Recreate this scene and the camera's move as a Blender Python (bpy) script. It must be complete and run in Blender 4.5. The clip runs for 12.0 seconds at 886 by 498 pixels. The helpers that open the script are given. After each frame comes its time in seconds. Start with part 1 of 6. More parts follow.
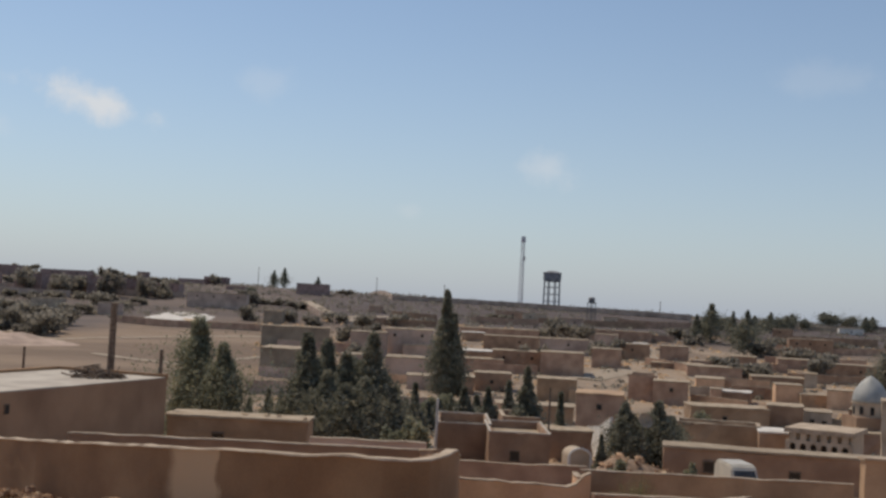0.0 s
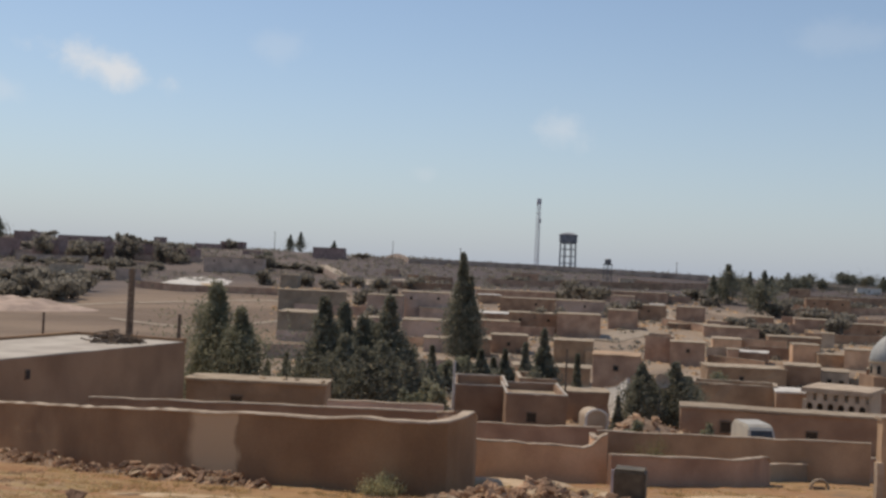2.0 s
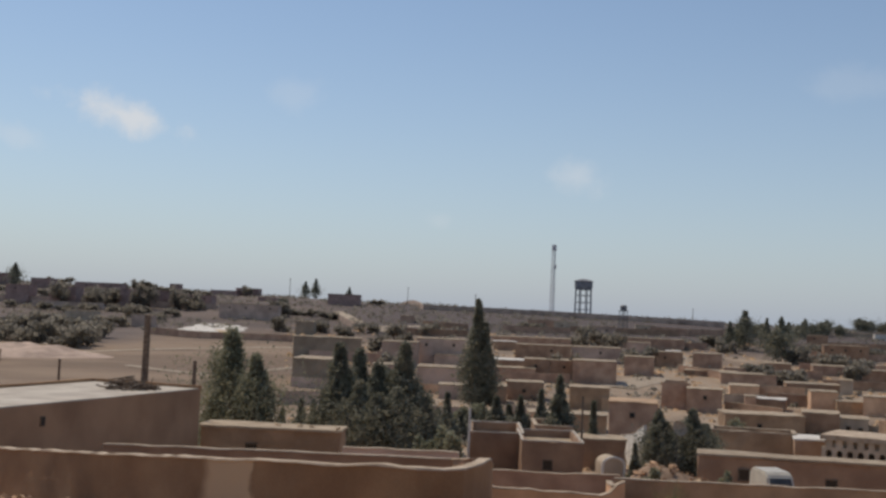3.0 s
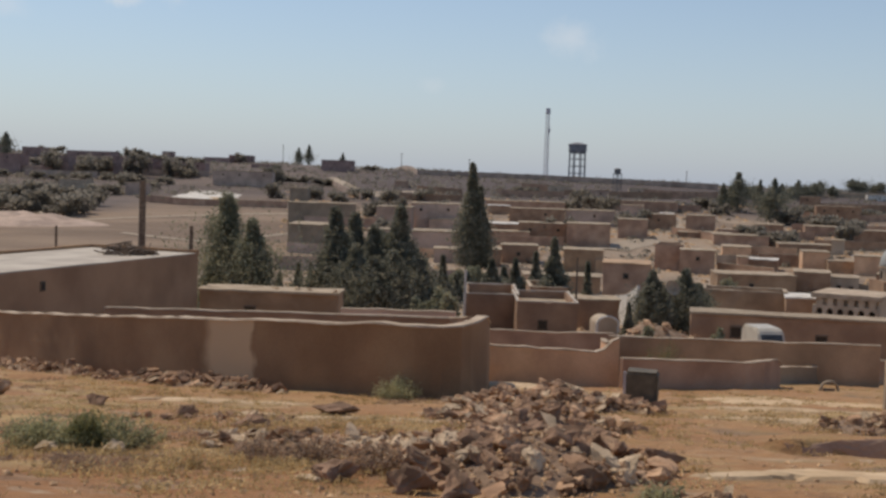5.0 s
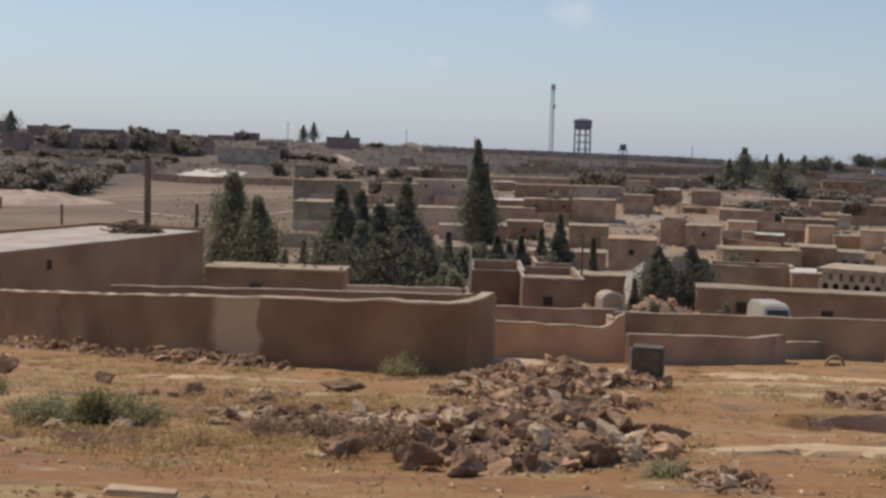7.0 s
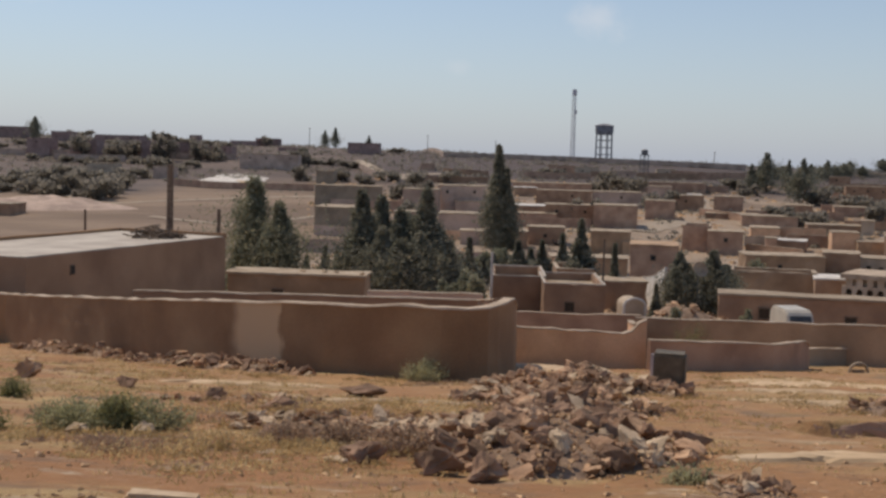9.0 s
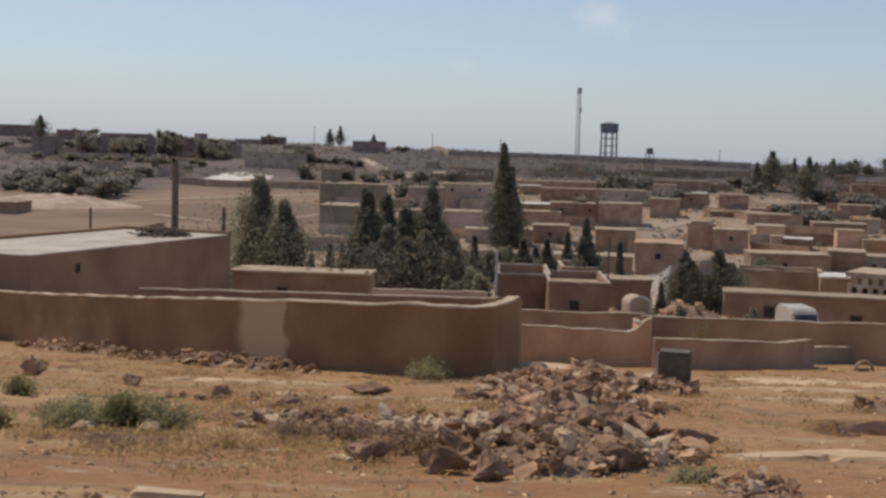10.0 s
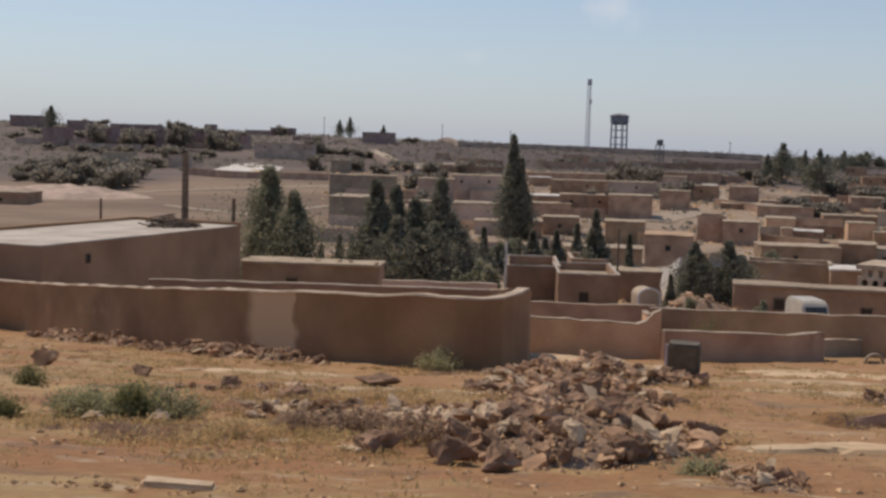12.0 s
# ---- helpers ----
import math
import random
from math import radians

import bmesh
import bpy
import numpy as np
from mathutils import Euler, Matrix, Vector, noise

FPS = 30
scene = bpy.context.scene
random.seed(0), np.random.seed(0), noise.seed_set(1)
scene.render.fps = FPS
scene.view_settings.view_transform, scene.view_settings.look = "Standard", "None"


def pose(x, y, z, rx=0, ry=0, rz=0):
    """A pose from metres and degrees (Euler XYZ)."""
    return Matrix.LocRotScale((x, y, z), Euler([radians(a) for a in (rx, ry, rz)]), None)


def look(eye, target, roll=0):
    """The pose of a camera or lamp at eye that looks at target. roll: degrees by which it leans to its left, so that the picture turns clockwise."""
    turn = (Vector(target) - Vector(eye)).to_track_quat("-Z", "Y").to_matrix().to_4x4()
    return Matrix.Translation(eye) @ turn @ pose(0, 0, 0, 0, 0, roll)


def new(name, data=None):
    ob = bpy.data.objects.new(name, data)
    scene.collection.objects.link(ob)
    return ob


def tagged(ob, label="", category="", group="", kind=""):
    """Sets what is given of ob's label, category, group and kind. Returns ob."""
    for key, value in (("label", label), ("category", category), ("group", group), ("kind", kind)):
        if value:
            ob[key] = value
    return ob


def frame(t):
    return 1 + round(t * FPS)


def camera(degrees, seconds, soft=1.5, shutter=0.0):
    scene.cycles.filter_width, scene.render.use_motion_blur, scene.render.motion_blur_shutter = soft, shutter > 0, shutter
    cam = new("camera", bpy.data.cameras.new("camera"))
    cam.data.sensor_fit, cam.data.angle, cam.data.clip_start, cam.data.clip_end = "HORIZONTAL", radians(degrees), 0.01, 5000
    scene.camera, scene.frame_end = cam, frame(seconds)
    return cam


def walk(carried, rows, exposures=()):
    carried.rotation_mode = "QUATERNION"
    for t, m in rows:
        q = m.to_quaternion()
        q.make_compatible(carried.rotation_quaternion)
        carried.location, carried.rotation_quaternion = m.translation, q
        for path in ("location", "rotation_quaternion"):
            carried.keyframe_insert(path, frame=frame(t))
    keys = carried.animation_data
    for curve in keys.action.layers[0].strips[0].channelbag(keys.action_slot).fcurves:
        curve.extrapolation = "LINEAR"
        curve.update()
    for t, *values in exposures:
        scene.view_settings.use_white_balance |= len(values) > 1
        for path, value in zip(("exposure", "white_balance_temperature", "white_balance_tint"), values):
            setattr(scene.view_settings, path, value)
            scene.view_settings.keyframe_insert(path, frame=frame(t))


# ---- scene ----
# ---- camera ----
cam = camera(42.0, 12.0, 2.8)
PATH = [
    (0.0, pose(0.09, 0.00, 0.19, 92.84, -2.95, -0.17)),
    (0.1, pose(0.09, 0.00, 0.19, 92.56, -2.90, -0.12)),
    (0.2, pose(0.09, 0.00, 0.19, 93.07, -2.83, -0.36)),
    (0.3, pose(0.09, 0.00, 0.19, 93.62, -2.78, -0.61)),
    (0.4, pose(0.09, 0.00, 0.19, 94.38, -2.71, -0.88)),
    (0.5, pose(0.09, 0.00, 0.19, 95.46, -2.66, -1.06)),
    (0.6, pose(0.09, 0.00, 0.19, 94.64, -2.63, -1.02)),
    (0.7, pose(0.09, 0.00, 0.19, 93.98, -2.60, -0.75)),
    (0.8, pose(0.09, 0.00, 0.19, 93.82, -2.57, -0.86)),
    (0.9, pose(0.09, 0.00, 0.19, 93.56, -2.55, -0.78)),
    (1.0, pose(0.09, 0.00, 0.19, 94.21, -2.52, -0.85)),
    (1.1, pose(0.09, 0.00, 0.19, 94.49, -2.48, -0.88)),
    (1.2, pose(0.09, 0.00, 0.19, 94.43, -2.44, -0.97)),
    (1.3, pose(0.09, 0.00, 0.19, 93.50, -2.41, -0.64)),
    (1.4, pose(0.09, 0.00, 0.19, 92.51, -2.36, -0.67)),
    (1.5, pose(0.09, 0.00, 0.19, 91.78, -2.33, -0.51)),
    (1.6, pose(0.09, 0.00, 0.19, 89.36, -2.61, 0.56)),
    (1.7, pose(0.09, 0.00, 0.19, 90.91, -2.59, 0.25)),
    (1.8, pose(0.09, 0.00, 0.19, 91.25, -2.55, 0.19)),
    (1.9, pose(0.09, 0.00, 0.19, 90.41, -2.53, 0.66)),
    (2.0, pose(0.09, 0.00, 0.19, 90.96, -2.49, 0.63)),
    (2.1, pose(0.09, 0.00, 0.19, 91.21, -2.54, 0.78)),
    (2.2, pose(0.09, 0.00, 0.19, 91.69, -2.60, 0.83)),
    (2.3, pose(0.09, 0.00, 0.19, 93.62, -2.65, 0.72)),
    (2.4, pose(0.09, 0.00, 0.19, 94.37, -2.69, 0.84)),
    (2.5, pose(0.09, 0.00, 0.19, 94.91, -2.75, 0.83)),
    (2.6, pose(0.09, 0.00, 0.19, 93.54, -2.70, 0.94)),
    (2.7, pose(0.09, 0.00, 0.19, 93.25, -2.66, 1.13)),
    (4.3, pose(0.00, 0.00, 0.00, 91.29, -2.15, 1.70)),
    (4.4, pose(0.00, 0.00, 0.00, 90.39, -2.02, 1.48)),
    (4.5, pose(0.00, 0.00, 0.00, 90.99, -1.91, 0.75)),
    (4.6, pose(0.00, 0.00, 0.00, 89.96, -1.89, 0.63)),
    (4.7, pose(0.00, 0.00, 0.00, 87.81, -1.88, 0.67)),
    (4.8, pose(0.00, 0.00, 0.00, 86.67, -1.88, 0.76)),
    (4.9, pose(0.00, 0.00, 0.00, 87.06, -1.87, 0.76)),
    (5.0, pose(0.00, 0.00, 0.00, 86.57, -1.86, 1.07)),
    (5.1, pose(0.00, 0.00, 0.00, 86.16, -1.79, 0.57)),
    (5.2, pose(0.00, 0.00, 0.00, 85.59, -1.72, 0.23)),
    (5.5, pose(0.00, 0.00, 0.00, 86.33, -1.50, -0.00)),
    (6.0, pose(0.00, 0.00, 0.00, 85.45, -1.47, 0.18)),
    (6.5, pose(0.00, 0.00, 0.00, 85.64, -1.49, 0.77)),
    (7.0, pose(0.00, 0.00, 0.00, 85.41, -1.59, 1.32)),
    (8.8, pose(0.00, 0.00, 0.00, 85.79, -1.62, 2.28)),
    (9.0, pose(0.00, 0.00, 0.00, 85.65, -1.56, 2.37)),
    (9.5, pose(0.00, 0.00, 0.00, 85.64, -1.54, 2.40)),
    (10.0, pose(0.00, 0.00, 0.00, 85.56, -1.55, 2.61)),
    (10.5, pose(0.00, 0.00, 0.00, 85.28, -1.67, 2.94)),
    (11.0, pose(0.00, 0.00, 0.00, 85.03, -1.68, 2.99)),
    (11.5, pose(0.00, 0.00, 0.00, 85.13, -1.69, 3.08)),
    (12.0, pose(0.00, 0.00, 0.00, 85.12, -1.66, 3.09)),
]

walk(cam, PATH, [(0.0, -0.05, 6700, 10.0), (1.5, -0.04, 6740, 10.5), (2.0, 0.0, 6690, 10.5), (2.5, -0.09, 6600, 10.0), (4.5, -0.03, 6700, 10.5), (5.5, 0.0, 6690, 11.0), (9.0, 0.0, 6750, 13.0), (12.0, 0.0, 6790, 14.0)])

# ---- sky, sun, exposure ----
SUN_EL, SUN_AZ = 57.0, -44.0      # degrees; azimuth from straight ahead (+y), negative to the left
scene.view_settings.exposure = 0.0
world = bpy.data.worlds.new("sky")
scene.world = world
world.use_nodes = True
wn, wl = world.node_tree.nodes, world.node_tree.links
for n in list(wn):
    wn.remove(n)
w_out = wn.new("ShaderNodeOutputWorld")
w_bg = wn.new("ShaderNodeBackground")
w_bg.inputs["Strength"].default_value = 0.105
w_sky = wn.new("ShaderNodeTexSky")
w_sky.sky_type = "NISHITA"
w_sky.sun_disc = False
w_sky.sun_elevation = radians(SUN_EL)
w_sky.sun_rotation = radians(SUN_AZ)
w_sky.altitude = 400
w_sky.air_density = 1.0
w_sky.dust_density = 0.25
w_sky.ozone_density = 1.1
w_co = wn.new("ShaderNodeTexCoord")


def wmath(op, a, b=None):
    n = wn.new("ShaderNodeMath")
    n.operation = op
    for i, v in enumerate((a, b)):
        if v is None:
            continue
        if isinstance(v, (int, float)):
            n.inputs[i].default_value = v
        else:
            wl.new(v, n.inputs[i])
    return n.outputs[0]


def wdot(vec):
    n = wn.new("ShaderNodeVectorMath")
    n.operation = "DOT_PRODUCT"
    wl.new(w_co.outputs["Generated"], n.inputs[0])
    n.inputs[1].default_value = vec
    return n.outputs["Value"]


w_noise = wn.new("ShaderNodeTexNoise")
w_noise.inputs["Scale"].default_value = 34.0
w_noise.inputs["Detail"].default_value = 6.0
w_noise.inputs["Roughness"].default_value = 0.6
wl.new(w_co.outputs["Generated"], w_noise.inputs["Vector"])


def cloud(direction, half_w, half_h, density, tilt=0.0):
    """A small fair-weather cloud in the sky: how much of it lies in each direction."""
    d = Vector(direction).normalized()
    right = Vector((d.y, -d.x, 0)).normalized()
    up = right.cross(d)
    right, up = right * math.cos(tilt) + up * math.sin(tilt), up * math.cos(tilt) - right * math.sin(tilt)
    u = wmath("DIVIDE", wdot(right), half_w)
    v = wmath("DIVIDE", wdot(up), half_h)
    r2 = wmath("ADD", wmath("MULTIPLY", u, u), wmath("MULTIPLY", v, v))
    edge = wmath("SUBTRACT", 1.0, wmath("SQRT", r2))
    wob = wmath("MULTIPLY", wmath("SUBTRACT", w_noise.outputs["Fac"], 0.5), 1.6)
    full = wmath("ADD", edge, wob)
    front = wmath("GREATER_THAN", wdot(d), 0.0)
    n = wn.new("ShaderNodeMapRange")
    n.interpolation_type = "SMOOTHSTEP"
    wl.new(full, n.inputs["Value"])
    n.inputs["From Min"].default_value = 0.0
    n.inputs["From Max"].default_value = 0.9
    n.inputs["To Max"].default_value = density
    return wmath("MULTIPLY", n.outputs["Result"], front)


cover = cloud((-0.2984, 0.9417, 0.1552), 0.060, 0.019, 0.9, -0.2)
for args in (((-0.1555, 0.9708, 0.1824), 0.034, 0.020, 0.16), ((0.0873, 0.9887, 0.1216), 0.034, 0.022, 0.4),
             ((-0.0294, 0.9963, 0.0802), 0.016, 0.010, 0.16), ((-0.375, 0.9283, 0.1314), 0.030, 0.014, 0.25, -0.2),
             ((0.30, 0.93, 0.20), 0.05, 0.02, 0.12), ((-0.6, 0.75, 0.25), 0.08, 0.03, 0.4), ((0.7, 0.6, 0.3), 0.09, 0.03, 0.4)):
    cover = wmath("MAXIMUM", cover, cloud(*args))
w_mix = wn.new("ShaderNodeMix")
w_mix.data_type = "RGBA"
wl.new(cover, w_mix.inputs["Factor"])
# dust haze, thickest at the horizon all round
w_sep = wn.new("ShaderNodeSeparateXYZ")
wl.new(w_co.outputs["Generated"], w_sep.inputs[0])
haze = wmath("MULTIPLY", wmath("EXPONENT", wmath("MULTIPLY", wmath("ABSOLUTE", w_sep.outputs["Z"]), -8.5)), 0.94)
w_haze = wn.new("ShaderNodeMix")
w_haze.data_type = "RGBA"
wl.new(haze, w_haze.inputs["Factor"])
wl.new(w_sky.outputs["Color"], w_haze.inputs["A"])
w_haze.inputs["B"].default_value = (3.42, 4.02, 5.05, 1)
wl.new(w_haze.outputs["Result"], w_mix.inputs["A"])
w_mix.inputs["B"].default_value = (6.6, 6.9, 7.3, 1)
wl.new(w_mix.outputs["Result"], w_bg.inputs["Color"])
wl.new(w_bg.outputs["Background"], w_out.inputs["Surface"])

sun_data = bpy.data.lights.new("sun", "SUN")
sun_data.energy = 2.7
sun_data.angle = radians(0.6)
sun_data.color = (1.0, 0.88, 0.71)
sun = new("sun", sun_data)
to_sun = Vector((math.sin(radians(SUN_AZ)) * math.cos(radians(SUN_EL)), math.cos(radians(SUN_AZ)) * math.cos(radians(SUN_EL)), math.sin(radians(SUN_EL))))
sun.matrix_world = look(to_sun * 50, (0, 0, 0))


# ---- materials ----
def surface(name, colours, scale=1.0, rough=0.9, bump=0.3, fine=18.0, metal=0.0, per_object=0.12, island=False, thin=0.0):
    """A weathered surface: three colours mixed by noise at two scales, with grain and relief."""
    m = bpy.data.materials.new(name)
    m.use_nodes = True
    nt = m.node_tree
    n, l = nt.nodes, nt.links
    b = n["Principled BSDF"]
    b.inputs["Roughness"].default_value = rough
    b.inputs["Metallic"].default_value = metal
    geo = n.new("ShaderNodeNewGeometry")
    info = n.new("ShaderNodeObjectInfo")
    n1 = n.new("ShaderNodeTexNoise")
    n1.inputs["Scale"].default_value = scale
    n1.inputs["Detail"].default_value = 5
    n2 = n.new("ShaderNodeTexNoise")
    n2.inputs["Scale"].default_value = fine
    n2.inputs["Detail"].default_value = 8
    n2.inputs["Roughness"].default_value = 0.7
    for q in (n1, n2):
        l.new(geo.outputs["Position"], q.inputs["Vector"])
    ramp = n.new("ShaderNodeValToRGB")
    e = ramp.color_ramp.elements
    e[0].position, e[1].position = 0.36, 0.66
    e[0].color, e[1].color = (*colours[0], 1), (*colours[2], 1)
    mid = e.new(0.5)
    mid.color = (*colours[1], 1)
    l.new(n1.outputs["Fac"], ramp.inputs["Fac"])
    hsv = n.new("ShaderNodeHueSaturation")
    l.new(ramp.outputs["Color"], hsv.inputs["Color"])
    add = n.new("ShaderNodeMath")
    add.operation = "MULTIPLY_ADD"
    l.new(n2.outputs["Fac"], add.inputs[0])
    add.inputs[1].default_value = 0.7
    add.inputs[2].default_value = 0.65 - per_object / 2
    add2 = n.new("ShaderNodeMath")
    add2.operation = "MULTIPLY_ADD"
    l.new(geo.outputs["Random Per Island"] if island else info.outputs["Random"], add2.inputs[0])
    add2.inputs[1].default_value = per_object * 2
    l.new(add.outputs[0], add2.inputs[2])
    l.new(add2.outputs[0], hsv.inputs["Value"])
    l.new(hsv.outputs["Color"], b.inputs["Base Color"])
    if bump:
        bp = n.new("ShaderNodeBump")
        bp.inputs["Strength"].default_value = bump
        bp.inputs["Distance"].default_value = 0.06
        l.new(n2.outputs["Fac"], bp.inputs["Height"])
        l.new(bp.outputs["Normal"], b.inputs["Normal"])
    if thin:
        # thin leaves let part of the sunlight through
        tl = n.new("ShaderNodeBsdfTranslucent")
        l.new(hsv.outputs["Color"], tl.inputs["Color"])
        mx = n.new("ShaderNodeMixShader")
        mx.inputs[0].default_value = thin
        l.new(b.outputs["BSDF"], mx.inputs[1])
        l.new(tl.outputs["BSDF"], mx.inputs[2])
        l.new(mx.outputs["Shader"], n["Material Output"].inputs["Surface"])
    return m


mud_brown = surface("mud_brown", ((0.274, 0.167, 0.105), (0.336, 0.209, 0.13), (0.408, 0.264, 0.168)), 0.5)
wall_clay = surface("wall_clay", ((0.239, 0.136, 0.071), (0.295, 0.171, 0.089), (0.359, 0.219, 0.116)), 0.45, bump=0.5)
# for ridge houses: a pinkish grey tint puts distance haze into the colour
mud_hazy = surface("mud_hazy", ((0.262, 0.175, 0.15), (0.32, 0.216, 0.185), (0.39, 0.264, 0.225)), 0.5)
mud_red = surface("mud_red", ((0.35, 0.216, 0.146), (0.438, 0.278, 0.187), (0.529, 0.348, 0.237)), 0.5)
mud_ochre = surface("mud_ochre", ((0.311, 0.202, 0.121), (0.391, 0.257, 0.156), (0.483, 0.324, 0.199)), 0.5)
mud_pink = surface("mud_pink", ((0.543, 0.329, 0.201), (0.647, 0.404, 0.243), (0.752, 0.49, 0.301)), 0.5)
mud_grey = surface("mud_grey", ((0.374, 0.271, 0.211), (0.47, 0.346, 0.268), (0.588, 0.436, 0.339)), 0.3)
render_grey = surface("render_grey", ((0.253, 0.2, 0.141), (0.306, 0.244, 0.174), (0.373, 0.297, 0.212)), 0.4)
plaster_beige = surface("plaster_beige", ((0.402, 0.312, 0.222), (0.483, 0.379, 0.274), (0.556, 0.444, 0.325)), 0.5)
whitewash = surface("whitewash", ((0.58, 0.53, 0.46), (0.68, 0.63, 0.56), (0.76, 0.72, 0.65)), 0.7, per_object=0.05)
roof_white = surface("roof_screed", ((0.422, 0.360, 0.295), (0.505, 0.441, 0.363), (0.578, 0.513, 0.427)), 0.7, per_object=0.05)
concrete = surface("concrete", ((0.302, 0.225, 0.151), (0.370, 0.287, 0.199), (0.446, 0.357, 0.254)), 0.8)
# paler than the brown walls, so top edges look sunlit by colour
sunlit_edge = surface("sunlit_edge", ((0.355, 0.266, 0.183), (0.444, 0.341, 0.243), (0.534, 0.424, 0.311)), 1.3)
shed_plaster = surface("shed_plaster", ((0.244, 0.154, 0.096), (0.294, 0.189, 0.118), (0.347, 0.228, 0.144)), 0.35)


def replastered(base_mat, name, colour, x0, x1):
    """The same plaster with one paler stretch smeared over it between two points along the wall."""
    m = base_mat.copy()
    m.name = name
    n, l = m.node_tree.nodes, m.node_tree.links
    b = n["Principled BSDF"]
    geo = n.new("ShaderNodeNewGeometry")
    sep = n.new("ShaderNodeSeparateXYZ")
    l.new(geo.outputs["Position"], sep.inputs[0])
    tx = n.new("ShaderNodeTexNoise")
    tx.inputs["Scale"].default_value = 1.1
    tx.inputs["Detail"].default_value = 4
    l.new(geo.outputs["Position"], tx.inputs["Vector"])
    wob = n.new("ShaderNodeMath")
    wob.operation = "MULTIPLY_ADD"
    l.new(tx.outputs["Fac"], wob.inputs[0])
    wob.inputs[1].default_value = 0.7
    l.new(sep.outputs["X"], wob.inputs[2])
    out = None
    for lo, hi in ((x0, x0 + 0.5), (x1 + 0.15, x1)):
        r = n.new("ShaderNodeMapRange")
        r.interpolation_type = "SMOOTHSTEP"
        r.inputs["From Min"].default_value, r.inputs["From Max"].default_value = lo, hi
        l.new(wob.outputs[0], r.inputs["Value"])
        if out:
            mu = n.new("ShaderNodeMath")
            mu.operation = "MULTIPLY"
            l.new(out, mu.inputs[0])
            l.new(r.outputs["Result"], mu.inputs[1])
            out = mu.outputs[0]
        else:
            out = r.outputs["Result"]
    old = b.inputs["Base Color"].links[0].from_socket
    mx = n.new("ShaderNodeMix")
    mx.data_type = "RGBA"
    l.new(out, mx.inputs["Factor"])
    l.new(old, mx.inputs["A"])
    mx.inputs["B"].default_value = (*colour, 1)
    l.new(mx.outputs["Result"], b.inputs["Base Color"])
    return m


front_clay = replastered(wall_clay, "front_wall_clay", (0.613, 0.426, 0.256), -7.95, -6.15)
tinted = surface("tinted_glass", ((0.03, 0.03, 0.03), (0.045, 0.045, 0.045), (0.06, 0.06, 0.06)), 2, rough=0.4, bump=0)
twig_grey = surface("dry_twigs", ((0.29, 0.196, 0.13), (0.391, 0.269, 0.178), (0.516, 0.365, 0.239)), 3, bump=0, per_object=0.2, island=True, thin=0.4)
dark_void = surface("dark_interior", ((0.028, 0.025, 0.022), (0.042, 0.036, 0.031), (0.056, 0.048, 0.042)), 2, bump=0)
wood = surface("grey_wood", ((0.116, 0.083, 0.057), (0.162, 0.116, 0.084), (0.219, 0.165, 0.115)), 6, bump=0.4)
steel = surface("weathered_steel", ((0.108, 0.108, 0.113), (0.144, 0.144, 0.149), (0.180, 0.180, 0.180)), 3, rough=0.6, metal=0.3, bump=0.1)
mast_paint = surface("mast_paint", ((0.406, 0.377, 0.392), (0.493, 0.450, 0.464), (0.580, 0.536, 0.536)), 1, rough=0.6, metal=0.2, bump=0)
tank_metal = surface("tank_metal", ((0.095, 0.078, 0.054), (0.122, 0.101, 0.07), (0.17, 0.138, 0.094)), 3, rough=0.75, metal=0.0, bump=0.1)
tower_concrete = surface("tower_concrete", ((0.20, 0.20, 0.215), (0.26, 0.258, 0.27), (0.32, 0.315, 0.32)), 0.5)
dome_lead = surface("dome_grey", ((0.336, 0.333, 0.306), (0.407, 0.400, 0.367), (0.477, 0.458, 0.413)), 0.9, rough=0.6)
rock_mat = surface("limestone_rubble", ((0.248, 0.145, 0.082), (0.363, 0.216, 0.124), (0.546, 0.35, 0.209)), 2.2, bump=0.6, fine=9, per_object=0.3)
rock_dark = surface("dark_stone", ((0.183, 0.11, 0.063), (0.259, 0.153, 0.091), (0.367, 0.221, 0.138)), 2.5, bump=0.6, fine=9)
rubble_dust = surface("rubble_dust", ((0.237, 0.155, 0.098), (0.314, 0.208, 0.134), (0.399, 0.276, 0.185)), 3.0, bump=0.8, fine=11)
stone_pale = surface("pale_stone", ((0.457, 0.331, 0.203), (0.549, 0.401, 0.257), (0.642, 0.487, 0.321)), 2.5, bump=0.5, fine=9)
pebble_mat = surface("pebbles", ((0.333, 0.198, 0.105), (0.5, 0.315, 0.17), (0.722, 0.485, 0.274)), 4, bump=0, per_object=0.2, island=True)
leaf_dark = surface("conifer_leaf", ((0.156, 0.154, 0.111), (0.225, 0.22, 0.16), (0.339, 0.317, 0.234)), 1.2, bump=0, per_object=0.1, island=True, thin=0.4)
leaf_pine = surface("pine_leaf", ((0.188, 0.187, 0.124), (0.271, 0.265, 0.173), (0.368, 0.352, 0.241)), 1.2, bump=0, per_object=0.1, island=True, thin=0.4)
# greyed even colours and high translucency stand in for haze on distant crowns
leaf_olive_hazy = surface("hazy_olive_leaf", ((0.235, 0.213, 0.175), (0.272, 0.246, 0.202), (0.315, 0.284, 0.235)), 0.8, bump=0, per_object=0.12, island=True, thin=0.75)
leaf_shrub = surface("shrub_leaf", ((0.259, 0.247, 0.132), (0.368, 0.345, 0.19), (0.517, 0.46, 0.27)), 3, bump=0, per_object=0.25, island=True, thin=0.4)
leaf_green = surface("green_weed", ((0.179, 0.176, 0.073), (0.258, 0.242, 0.109), (0.354, 0.324, 0.157)), 3, bump=0, per_object=0.25, island=True, thin=0.4)
